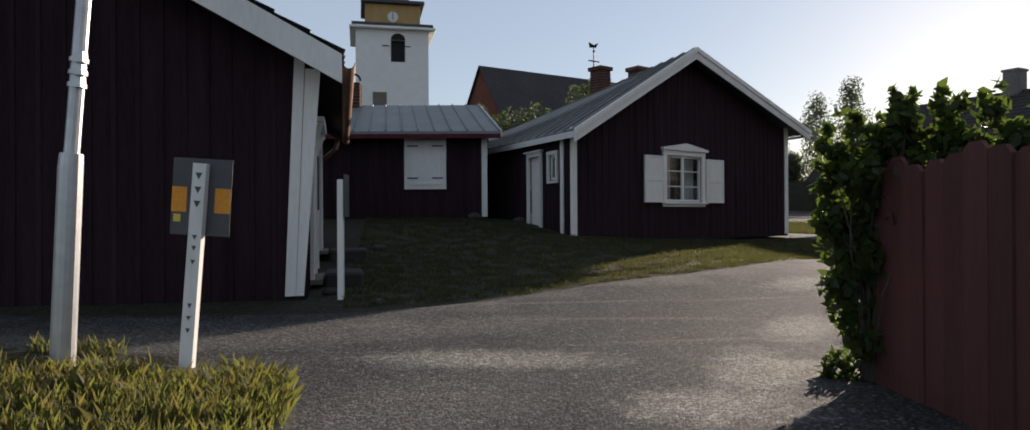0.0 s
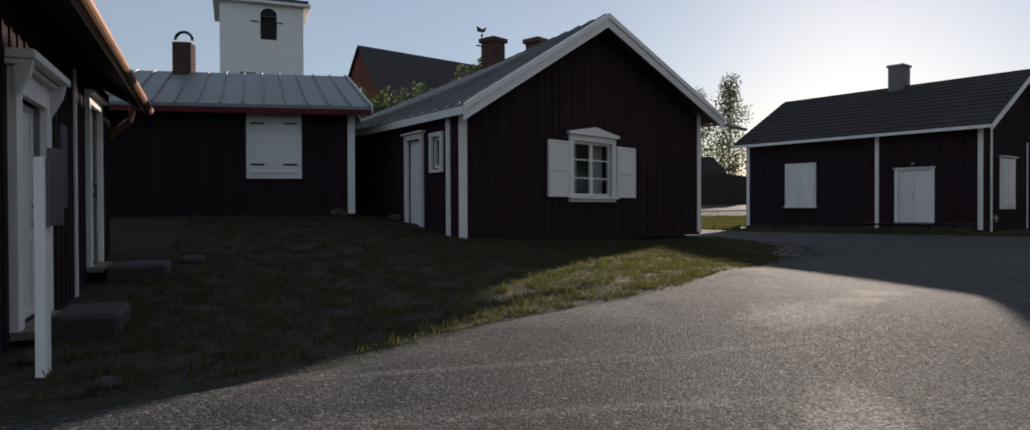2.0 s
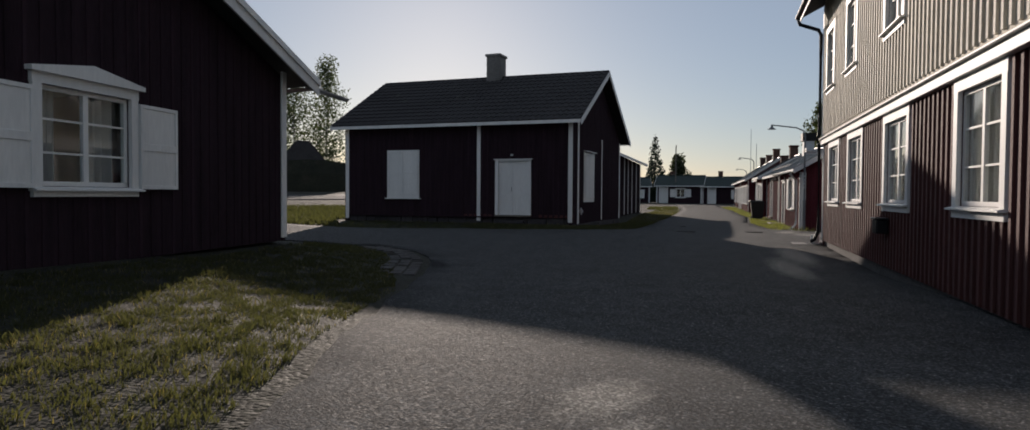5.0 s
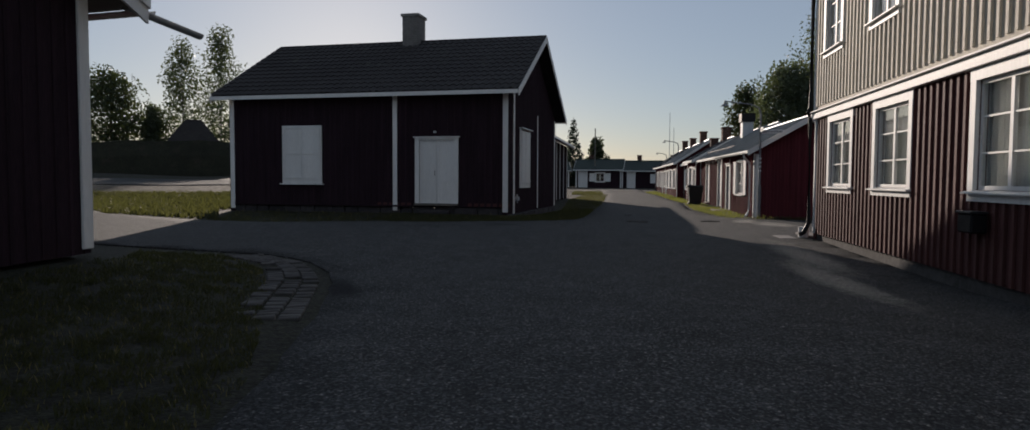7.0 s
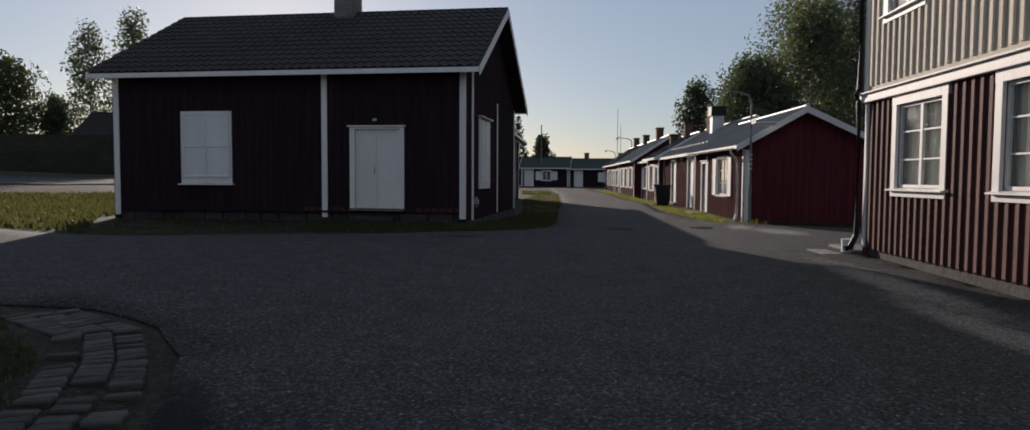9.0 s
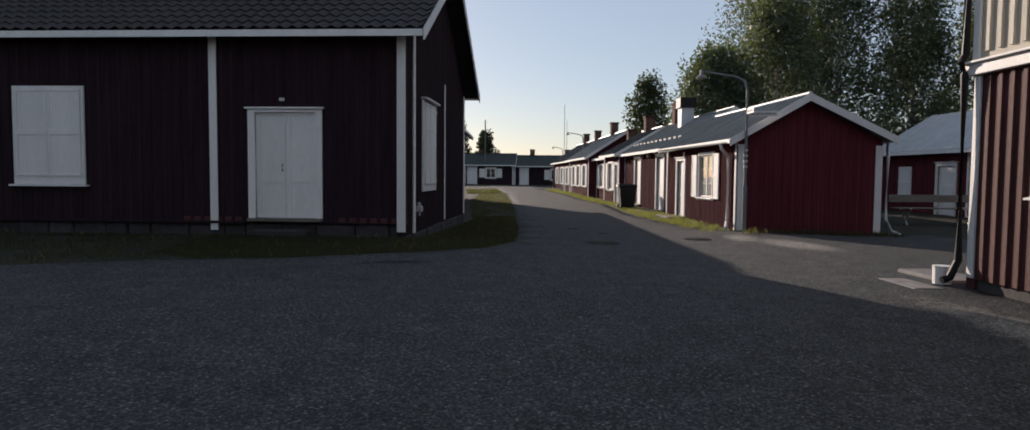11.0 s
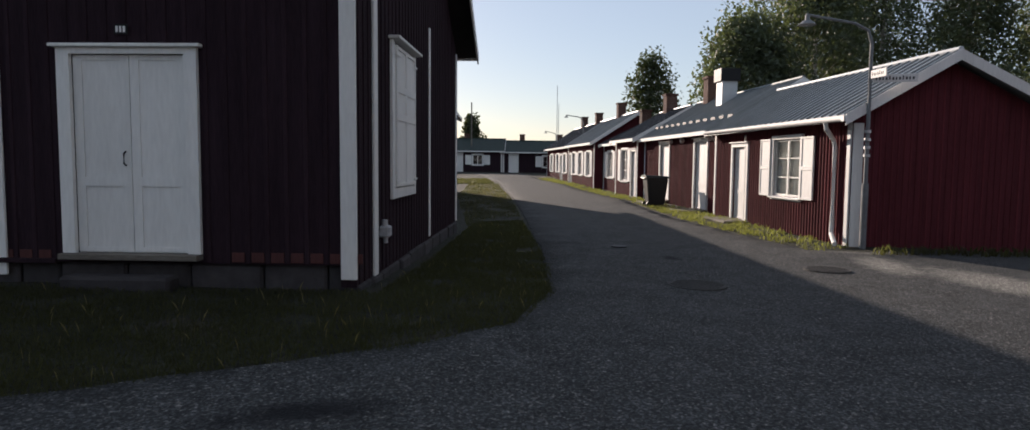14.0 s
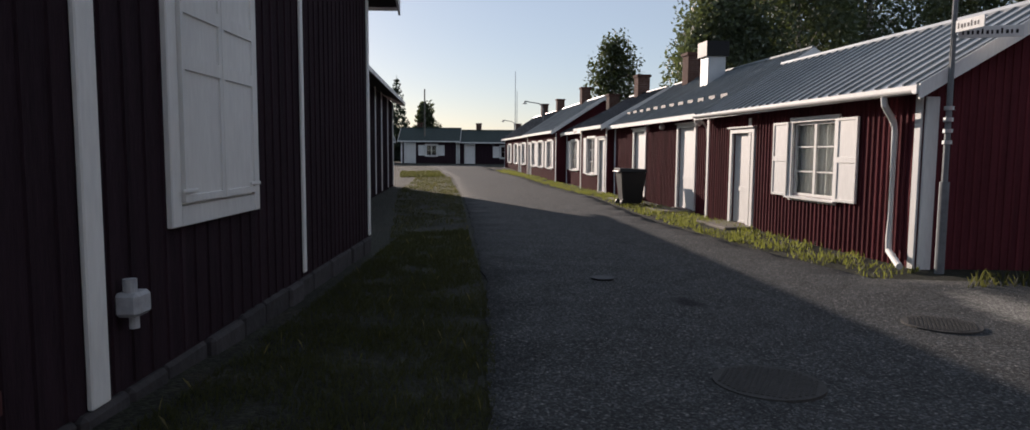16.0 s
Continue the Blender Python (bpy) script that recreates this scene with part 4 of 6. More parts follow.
part("hatch", bbox(BWIN[0] - 0.06, BWIN[1] + 0.06, -0.045, 0, BWIN[2] - 0.06, BWIN[3] + 0.06), WHITE, B, "closed white panelled shutters", bm_)
for k in (0, 1):
    w_ = (BWIN[1] - BWIN[0]) / 2
    shutter(B, bm_, BWIN[0] + k * w_ + 0.004, BWIN[0] + (k + 1) * w_ - 0.004, BWIN[2] + 0.1, BWIN[3], at=("left", "right")[k], d=0.02, hinges=False)
part("sill", bbox(BWIN[0] - 0.12, BWIN[1] + 0.12, -0.12, 0, BWIN[2] - 0.1, BWIN[2] - 0.062), WHITE, B, m=bm_)
ES = (1.63, 2.88, 1.28 - BZ, 3.0 - BZ)
eh = part("hatch", bbox(ES[0], ES[1], -0.03, 0, ES[2] - 0.02, ES[3] + 0.02), WHITE, B, "closed white panelled shutters", be)
for a, b in ((ES[0] - 0.13, ES[0] - 0.003), (ES[1] + 0.003, ES[1] + 0.12)):
    part("casing", bbox(a, b, -0.05, 0, ES[2] - 0.15, ES[3] + 0.05, 0.008), WHITE, eh, m=be)
part("casing", bbox(ES[0] - 0.001, ES[1] + 0.001, -0.046, 0, ES[2] - 0.15, ES[2] - 0.022, 0.006), WHITE, eh, m=be)
for a, b in ((ES[0] - 0.05, ES[0] + 0.16), (ES[1] - 0.16, ES[1] + 0.05)):
    for z_ in (ES[2] + 0.07, ES[3] - 0.12):
        part("hinge", bbox(a, b, -0.085, -0.074, z_ - 0.014, z_ + 0.014), WHITE, eh, "painted strap hinge", be)
for k in (0, 1):
    w_ = (ES[1] - ES[0]) / 2
    shutter(B, be, ES[0] + k * w_ + 0.004, ES[0] + (k + 1) * w_ - 0.004, ES[2], ES[3], at=("left", "right")[k], d=0.025, hinges=False, rows=((0, 0.5), (0.5, 0.7), (0.7, 1)))
part("hood", bbox(ES[0] - 0.16, ES[1] + 0.16, -0.14, 0, ES[3] + 0.052, ES[3] + 0.09), WHITE, B, m=be)
part("drip_board", bbox(0.3, BDOOR[0] - 0.2, -0.07, -0.03, 0.33, 0.38), SHADERED, B, m=bm_)
for i in range(48):
    u_ = (i + 0.5) * bl / 48
    if not BDOOR[0] - 0.25 < u_ < BDOOR[1] + 0.25 and u_ > 5.2:
        part("board_end", bbox(u_ + 0.035, u_ + 0.165, -0.012, -0.001, 0.36, 0.46, 0.003), BROWN, B, "worn red board end", bm_)
footing(B, [bA, bB], BZ, 0.54, DARKSTONE, -0.07)
footing(B, [bB, bC], 0.05, 0.34, DARKSTONE)
rch = be @ Vector((3.8, 4.55, 0))
chimney(B, rch.x, rch.y, 6.0, 7.3, 0.75, 0.6, 28, STONE)

# row of low cottages along the lane
rdir = Vector((0.829, 0.559, 0))
rP = Vector((29.7, 20.44, 0))


def row_house(s0, s1, ze, zr, depth, front, label, tin=TIN, ribs=0.3, gable=True, ends=True, wins=(), doors=(), shutters=True, over=0.28, ridge=None):
    """A cottage of the row from s0 to s1 metres along the lane; wins and doors are (s0, s1, z0, z1) along it."""
    a, b = rP + rdir * s1, rP + rdir * s0
    back = Vector((rdir.y, -rdir.x, 0)) * depth
    off = Vector((rdir.y, -rdir.x, 0)) * front
    a, b = a + off, b + off
    h = house("cottage", b.x, b.y, -0.1, label)
    m, ln = wall_frame(a, b, -0.1)

    def flip(o):
        return (s1 - o[1], s1 - o[0], o[2] + 0.1, o[3] + 0.1)
    ws, ds = [flip(o) for o in wins], [flip(o) for o in doors]
    wall(h, m, ln, [(0, ze), (ln, ze)], ws + ds, joined=s0 > 17, pitch=0.125, bw=0.045)
    e, el = wall_frame(b, b + back, -0.1)
    top = ridge or el / 2
    wall(h, e, el, [(0, ze + 0.02), (top, zr), (el, ze + 0.1)], joined=s0 > 7, pitch=0.125, bw=0.045, bd=0.01)
    wall(h, *wall_frame(a + back, a, -0.1), [(0, ze + 0.1), (el - top, zr), (el, ze)], joined=True)
    wall(h, *wall_frame(b + back, a + back, -0.1), [(0, ze), (ln, ze)], joined=True)
    et = e.copy()
    et.translation.z = 0
    roof_from(h, et, -0.32, el + 0.3, (ze - 0.02, ze + 0.06), zr + 0.06, top, ln - 0.2, over, tin, ribs=ribs, label="grey standing-seam metal roof")
    for o in ws:
        window(h, m, *o, cols=2, rows=3, casing=0.09, curtain="full" if s0 < 9 else False)
        if shutters:
            shutter(h, m, o[0] - 0.66, o[0] - 0.11, o[2] - 0.02, o[3] + 0.02, at="left", hinges=False)
            shutter(h, m, o[1] + 0.11, o[1] + 0.66, o[2] - 0.02, o[3] + 0.02, at="right", hinges=False)
    for o in ds:
        door(h, m, *o, casing=0.1)
    board(h, m, 0.07, 0.05, ze - 0.02, 0.12, label="white corner board")
    board(h, m, ln - 0.08, 0.05, ze - 0.02, 0.13, label="white corner board")
    return h, m, ln, e, el, ze


R1, r1m, r1l, r1e, r1el, _ = row_house(0.58, 8.0, 2.55, 3.72, 4.1, 0, "red cottage with tin roof, white window and shutters", wins=[(2.62, 3.98, 0.85, 2.18)], doors=[(5.6, 6.55, 0.1, 2.05)], ridge=1.88)
board(R1, r1e, 0.1, 0.05, 2.5, 0.2, label="white corner board")
board(R1, r1e, r1el - 0.1, 0.05, 2.5, 0.2, label="white corner board")
board(R1, r1m, r1l - 5.15, 0.05, 2.45, 0.12, label="white wall board")
R2, r2m, r2l, *_ = row_house(8.15, 17.3, 2.62, 4.1, 4.6, 0.25, "red cottage with tin roof and white plank doors", MIDTIN, doors=[(9.4, 10.6, 0.1, 2.3), (13.6, 14.8, 0.2, 2.3)])
row_house(17.5, 22.0, 2.66, 4.0, 4.4, 0, "red cottage with dark tin roof and shutters", DARKTIN, 0.4, wins=[(19.4, 20.6, 0.75, 2.2)], doors=[(17.8, 18.6, 0.1, 2.1)])
row_house(22.1, 26.6, 2.6, 3.7, 4.2, 0.3, "red cottage with dark tin roof and shutters", DARKTIN, 0.4, wins=[(24.1, 25.4, 0.8, 2.15)])
row_house(26.8, 37.0, 2.72, 4.4, 4.8, -0.2, "red cottage with tin roof and many windows", TIN, 0.4, wins=[(28, 29.3, 0.8, 2.2), (31, 32.3, 0.8, 2.2), (33.6, 34.8, 0.8, 2.2)], doors=[(35.4, 36.3, 0.1, 2.1)])
row_house(37.2, 52.0, 2.72, 4.5, 5.0, 0, "red cottage with dark roof at the lane's end", DARKTIN, 0.5, wins=[(39.4, 40.8, 0.8, 2.2), (43.5, 44.9, 0.8, 2.2), (47.5, 48.9, 0.8, 2.2)], doors=[(41.6, 42.6, 0.1, 2.1)])

# two-storey inn
IZ = -0.05
iA, iB = (21.0, 15.6), (8.31, 7.595)
I_ = house("inn", *iA, IZ, "two-storey inn, cream boards above brown-red boards, white windows")
im, il = wall_frame(iA, iB, IZ)
IW = [(1.09, 2.73), (3.81, 5.5), (7.27, 8.95), (11.0, 12.6)]
low = [(a + 0.14, b - 0.14, 1.36, 2.68) for a, b in IW]
up = [(a, b, 4.2, 5.6) for a, b in ((0.75, 2.1), (3.6, 4.95), (7.3, 8.7), (11, 12.4))]
wall(I_, im, il, [(0, 2.84), (il, 2.84)], low, mat=BROWN, batten=BROWNB, pitch=0.2, bw=0.075, bd=0.03, low=0.29, z_from=0.28)
wall(I_, im @ Matrix.Translation((0, -0.04, 0)), il, [(0, 6.6), (il, 6.6)], up, mat=CREAM, batten=CREAMB, pitch=0.2, bw=0.075, bd=0.03, low=3.1, z_from=2.95)
ie, iel = wall_frame((21.0 + 4.6, 15.6 - 7.3), iA, IZ)
wall(I_, ie, iel, [(0, 6.6), (iel, 6.6)], mat=BROWN, batten=BROWNB, joined=True)
ib = Vector((4.6, -7.3, 0))
wall(I_, *wall_frame((iB[0] + ib.x, iB[1] + ib.y), (iA[0] + ib.x, iA[1] + ib.y), IZ), [(0, 6.6), (il, 6.6)], mat=BROWN, batten=BROWNB, joined=True)
wall(I_, *wall_frame(iB, (iB[0] + ib.x, iB[1] + ib.y), IZ), [(0, 6.6), (iel, 6.6)], mat=BROWN, batten=BROWNB, joined=True)
for a, b, c, d in low:
    window(I_, im, a, b, c, d, cols=2, rows=3, casing=0.14, sill=True, curtain="full")
for a, b, c, d in up:
    window(I_, im @ Matrix.Translation((0, -0.04, 0)), a + 0.14, b - 0.14, c, d, cols=2, rows=3, casing=0.14, curtain="full")
part("drip_board", bbox(-0.06, il + 0.05, -0.1, -0.001, 2.83, 2.97), WHITE, I_, "white-painted drip moulding", im)
part("drip_board", bbox(-0.08, il + 0.05, -0.15, -0.001, 2.972, 3.0), WHITE, I_, m=im)
bm = bmesh.new()
box(bm, 0, il, 0.04, 0.3, -0.3, 0.28)
part("footing", bm, SETT, I_, "grey stone footing behind mesh", im)
pipe(I_, [im @ Vector(p) for p in ((-0.45, -0.66, 6.36), (-0.43, -0.62, 6.2), (-0.1, -0.18, 5.95), (-0.02, -0.12, 5.8), (-0.02, -0.12, 3.1), (-0.02, -0.17, 3.0), (-0.02, -0.12, 2.85), (-0.02, -0.1, 0.5), (-0.02, -0.2, 0.28), (-0.02, -0.3, 0.24))], IRON, 0.05, "black downpipe")
board(I_, im, 0.1, 0.29, 2.82, 0.12, label="white corner board")
board(I_, im @ Matrix.Translation((0, -0.04, 0)), 0.1, 3.0, 6.5, 0.12, label="white corner board")


def iq(u, y, z):
    return im @ Vector((u, y, z))


slope(I_, iq(-0.55, -0.6, 6.45), iq(il + 0.5, -0.6, 6.45), iq(il + 0.5, 4.3, 9.0), iq(-0.55, 4.3, 9.0), TILE, label="dark roof")
slope(I_, iq(-0.55, 9.2, 6.45), iq(il + 0.5, 9.2, 6.45), iq(il + 0.5, 4.3, 9.0), iq(-0.55, 4.3, 9.0), TILE, label="dark roof")
plank(I_, iq(-0.5, -0.6, 6.42), iq(il, -0.6, 6.42), 0.16, im.to_3x3() @ Vector((0, -0.03, 0)), name="fascia")
gutter(I_, iq(-0.5, -0.68, 6.4), iq(il, -0.68, 6.4), IRON)


# ---- trees ----
def leaf_mesh(name, centres, radii, count, size, mat, seed, droop=0.0):
    """Many small bent leaves in clumps round the given centres."""
    rng = np.random.default_rng(seed)
    c, r = np.array(centres), np.array(radii)
    pick = rng.choice(len(c), count, p=r ** 2 / np.sum(r ** 2))
    d = rng.normal(size=(count, 3))
    d /= np.linalg.norm(d, axis=1)[:, None]
    p = c[pick] + d * (r[pick] * rng.random(count) ** 0.45)[:, None]
    p[:, 2] -= droop * rng.random(count) * r[pick]
    a = rng.normal(size=(count, 3))
    a /= np.linalg.norm(a, axis=1)[:, None]
    b = np.cross(a, rng.normal(size=(count, 3)))
    b /= np.linalg.norm(b, axis=1)[:, None]
    s = size * (0.6 + 0.8 * rng.random(count))[:, None]
    v = np.stack([p - a * s, p + b * s * 0.5, p + a * s, p - b * s * 0.5], 1).reshape(-1, 3)
    me = bpy.data.meshes.new(name)
    me.from_pydata(v.tolist(), [], [(4 * i, 4 * i + 1, 4 * i + 2, 4 * i + 3) for i in range(count)])
    me.materials.append(mat)
    return me


def tree(name, x, y, z, height, width, label, leaf, bark, count=5000, size=0.2, seed=1, start=0.2, trunk=0.22, clumps=46, droop=0.0, pointed=0.7):
    rnd = random.Random(seed)
    t = empty(name, pose(x, y, z), label, "tree")
    bm = bmesh.new()
    lean = (rnd.uniform(-0.4, 0.4), rnd.uniform(-0.4, 0.4))
    axis = [(x + lean[0] * (k / 6) ** 2 + rnd.uniform(-0.08, 0.08), y + lean[1] * (k / 6) ** 2, z - 0.2 + height * 0.92 * k / 6) for k in range(7)]
    tube(bm, axis, trunk, trunk * 0.18, 8)
    centres, radii, limbs = [], [], []
    for i in range(clumps):
        f = start + (1 - start) * (i + 0.5) / clumps
        prof = width / 2 * min(1.0, (f - start + 0.12) * 3.2) * max(0.08, (1 - f) ** pointed + 0.12)
        ang = i * 2.4 + rnd.uniform(-0.4, 0.4)
        rad = prof * rnd.uniform(0.35, 1.0)
        k = f * 6 * 0.92
        j = min(5, int(k))
        ax = Vector(axis[j]).lerp(Vector(axis[j + 1]), k - j)
        tip = Vector((ax.x + rad * math.cos(ang), ax.y + rad * math.sin(ang), z + height * f + rnd.uniform(-0.2, 0.2)))
        if i % 2 == 0:
            foot = Vector((ax.x, ax.y, ax.z - 0.25 * rad - 0.2))
            lb = bmesh.new()
            tube(lb, [foot, foot.lerp(tip, 0.55) + Vector((0, 0, 0.12 * rad)), tip], trunk * 0.25 * (1.15 - f), 0.012, 5)
            limbs.append(lb)
        centres.append(tip)
        radii.append(width * 0.17 * rnd.uniform(0.6, 1.4))
    part("trunk", bm, bark, t)
    for lb in limbs:
        part("limb", lb, bark, t)
    part("crown", leaf_mesh("crown", centres, radii, count, size, leaf, seed, droop), leaf, t)
    return t


def spruce(x, y, z, height, width, seed=1):
    rnd = random.Random(seed)
    t = empty("spruce", pose(x, y, z), "tall dark spruce behind the cottages", "tree")
    bm = bmesh.new()
    tube(bm, [(x, y, z), (x, y, z + height)], 0.2, 0.02, 7)
    part("trunk", bm, BARK, t)
    c, r = [], []
    for i in range(26):
        f = i / 26
        rad = width / 2 * (1 - f) ** 0.85 + 0.1
        for k in range(max(3, int(9 * (1 - f)))):
            a = k * 6.28 / max(3, int(9 * (1 - f))) + i
            q = rnd.uniform(0.55, 1.05)
            c.append((x + rad * q * math.cos(a), y + rad * q * math.sin(a), z + height * (0.08 + 0.9 * f) - rad * 0.2))
            r.append(0.22 + 0.3 * rad)
    part("crown", leaf_mesh("crown", c, r, 6000, 0.17, NEEDLE, seed, 0.5), NEEDLE, t)


spruce(89.2, 73.0, 0, 10.8, 3.4)
tree("tree", 90.7, 69.8, 0, 7.3, 4.2, "rounded dark broadleaf tree behind the far cottages", LEAFD, BARK, 3000, 0.25, 2, 0.3)
tree("birch", 77.5, 41.2, 0, 11.4, 6.4, "leafy birch rising behind the row of cottages", LEAFD, BIRCH, 9000, 0.17, 3, 0.2, droop=0.8, clumps=60)
for k, (x, y, hgt, w) in enumerate(((52, 27.5, 9, 5.5), (54.5, 24.5, 12.5, 6.5), (58, 21.8, 14.5, 7.0), (62, 13.0, 13.5, 7.0), (60.5, 17.6, 15.5, 5.0), (64.5, 8.0, 14.5, 7.5), (66, 3, 14, 8), (63, 26.5, 17, 9))):
    tree("birch", x, y, 0, hgt, w * 1.08, "tall leafy birch in a stand behind the row", LEAF, BIRCH, 24000, 0.115, 20 + k, 0.14, droop=0.9, clumps=80, pointed=0.42)
tree("tree", 33.0, 93.5, 1.0, 11.2, 9.0, "round dark broadleaf tree beyond the bank", LEAFD, BARK, 7000, 0.2, 40, 0.35, clumps=70, pointed=0.45)
for k, (x, y, hgt, w) in enumerate(((39.2, 90.3, 15.6, 6.6), (42.0, 87.2, 17.2, 6.0), (24.5, 99.0, 9.5, 7.0), (36.6, 91.5, 8.5, 4.5))):
    tree("birch", x, y, 1.0, hgt, w, "slender birch beyond the road and bank", LEAFD if k == 2 else LEAF, BIRCH, 6000, 0.16, 41 + k, 0.22, droop=1.4, clumps=70, trunk=0.16)


# ---- more buildings ----
# cottage behind the tiled one
h2A, h2B = (30.2, 31.35), (43.2, 39.4)
H2 = house("cottage", *h2B, 0.1, "dark red cottage with white posts along the lane")
_, h2l = wall_frame(h2B, h2A, 0.1)
h2b = Vector((-0.527, 0.85, 0)) * 4.6
wall(H2, *wall_frame(h2A, h2B, 0.1), [(0, 3.55), (h2l, 3.55)], joined=True, mat=SHADERED, batten=SHADEREDB)
h2e, h2el = wall_frame(h2B, (h2B[0] + h2b.x, h2B[1] + h2b.y), 0.1)
wall(H2, h2e, h2el, [(0, 3.55), (h2el / 2, 4.65), (h2el, 3.55)], joined=True, mat=SHADERED, batten=SHADEREDB)
wall(H2, *wall_frame((h2A[0] + h2b.x, h2A[1] + h2b.y), h2A, 0.1), [(0, 3.55), (h2el / 2, 4.65), (h2el, 3.55)], joined=True, mat=SHADERED, batten=SHADEREDB)
h2t = h2e.copy()
h2t.translation.z = 0
roof_from(H2, h2t, -0.5, h2el + 0.4, (3.68, 3.68), 4.9, h2el / 2, h2l, 0.3, TILE, label="dark tiled roof")
h2f, _ = wall_frame(h2A, h2B, 0.1)
for u_ in (6.9, 8.6, 10.6, 12.9, h2l - 0.08):
    board(H2, h2f, u_, 0.1, 3.6, 0.14, label="white upright board")


def far_cottage(a, b, ze, zr, depth, roof, win, dr, label):
    h = house("cottage", b[0], b[1], 0.2, label)
    m, ln = wall_frame(a, b, 0.2)
    ops = [win, dr]
    wall(h, m, ln, [(0, ze), (ln, ze)], ops, joined=True, pitch=0.3, mat=SHADERED, batten=SHADEREDB)
    e, el = wall_frame(b, (b[0] - m[0][1] * -depth, b[1] + m[1][1] * depth), 0.2)
    wall(h, e, el, [(0, ze), (el / 2, zr), (el, ze)], joined=True, pitch=0.3, mat=SHADERED, batten=SHADEREDB)
    wall(h, *wall_frame((a[0] + m[0][1] * depth, a[1] + m[1][1] * depth), a, 0.2), [(0, ze), (el / 2, zr), (el, ze)], joined=True, pitch=0.3, mat=SHADERED, batten=SHADEREDB)
    wall(h, *wall_frame((b[0] + m[0][1] * depth, b[1] + m[1][1] * depth), (a[0] + m[0][1] * depth, a[1] + m[1][1] * depth), 0.2), [(0, ze), (ln, ze)], joined=True, pitch=0.3, mat=SHADERED, batten=SHADEREDB)
    t = e.copy()
    t.translation.z = 0.2
    roof_from(h, t, -0.4, el + 0.4, (ze - 0.05, ze - 0.05), zr + 0.1, el / 2, ln, 0.25, roof, label="dark sheet-metal roof")
    window(h, m, *win, cols=2, rows=2, casing=0.14)
    shutter(h, m, win[0] - 0.85, win[0] - 0.16, win[2], win[3], at="left", hinges=False)
    shutter(h, m, win[1] + 0.16, win[1] + 0.85, win[2], win[3], at="right", hinges=False)
    door(h, m, *dr, casing=0.12)
    board(h, m, 0.1, 0.05, ze, 0.16)
    board(h, m, ln - 0.1, 0.05, ze, 0.16)
    return h


F1 = far_cottage((80.6, 66.2), (83.5, 60.8), 2.6, 3.9, 5.0, GREENTIN, (2.75, 3.85, 1.0, 2.1), (0.5, 1.5, 0.1, 2.2), "dark red cottage closing the lane, green roof")
F2 = far_cottage((83.7, 60.9), (87.2, 54.3), 2.5, 3.7, 5.0, GREENTIN, (4.6, 5.9, 0.8, 2.0), (0.8, 1.7, 0.1, 2.1), "dark red cottage at the lane's end, shuttered window")
far_cottage((87.6, 54.0), (91, 47), 2.5, 3.7, 5.0, GREENTIN, (3.2, 4.4, 0.8, 2.0), (1.0, 1.9, 0.1, 2.1), "dark red cottage behind the row's end")
far_cottage((76.5, 70.5), (80.0, 66.8), 2.5, 3.6, 5.0, GREENTIN, (2.6, 3.5, 0.8, 2.0), (0.6, 1.4, 0.1, 2.1), "low dark red cottage beside the lane's end")
for f_, x, y in ((F1, 84.0, 66.0), (F2, 87.5, 60.5), (F2, 89.6, 56.6)):
    chimney(f_, x, y, 3.4, 4.7, 0.6, 0.6, 30)

# courtyard cottage behind the row's end
c5A, c5B = (46.4, 18.3), (36.5, 11.6)
C5 = house("cottage", *c5B, -0.3, "red courtyard cottage with white doors and tin roof")
c5m, c5l = wall_frame(c5A, c5B, -0.3)
C5O = [(1.4, 2.3, 0.9, 2.3), (4.0, 5.0, 0.3, 2.3), (6.2, 8.2, 0.6, 2.5), (9.6, 10.6, 0.3, 2.3)]
wall(C5, c5m, c5l, [(0, 2.95), (c5l, 2.95)], [C5O[1], C5O[3]])
wall(C5, *wall_frame(c5B, (c5B[0] + 2.8, c5B[1] - 4.15), -0.3), [(0, 2.95), (2.5, 4.6), (5, 2.95)], joined=True)
wall(C5, *wall_frame((c5A[0] + 2.8, c5A[1] - 4.15), c5A, -0.3), [(0, 2.95), (2.5, 4.6), (5, 2.95)], joined=True)


def c5(u, y, z):
    return c5m @ Vector((u, y, z + 0.3))


slope(C5, c5(-0.3, -0.4, 2.65), c5(c5l + 0.3, -0.4, 2.65), c5(c5l + 0.3, 2.5, 4.4), c5(-0.3, 2.5, 4.4), TIN, ribs=0.3, label="grey ribbed metal roof")
slope(C5, c5(-0.3, 5.4, 2.65), c5(c5l + 0.3, 5.4, 2.65), c5(c5l + 0.3, 2.5, 4.4), c5(-0.3, 2.5, 4.4), TIN, label="grey ribbed metal roof")
plank(C5, c5(-0.3, -0.4, 2.6), c5(c5l + 0.3, -0.4, 2.6), 0.12, c5m.to_3x3() @ Vector((0, -0.03, 0)), name="fascia")
for o in (C5O[1], C5O[3]):
    door(C5, c5m, *o, casing=0.13)
for o in (C5O[0], C5O[2]):
    part("hatch", bbox(o[0], o[1], -0.05, 0, o[2], o[3]), WHITE, C5, "closed white board hatch", c5m)
    shutter(C5, c5m, o[0] + 0.06, o[1] - 0.06, o[2] + 0.08, o[3] - 0.06, hinges=False, d=0.02)
board(C5, c5m, 5.75, 0.1, 2.9, 0.13)
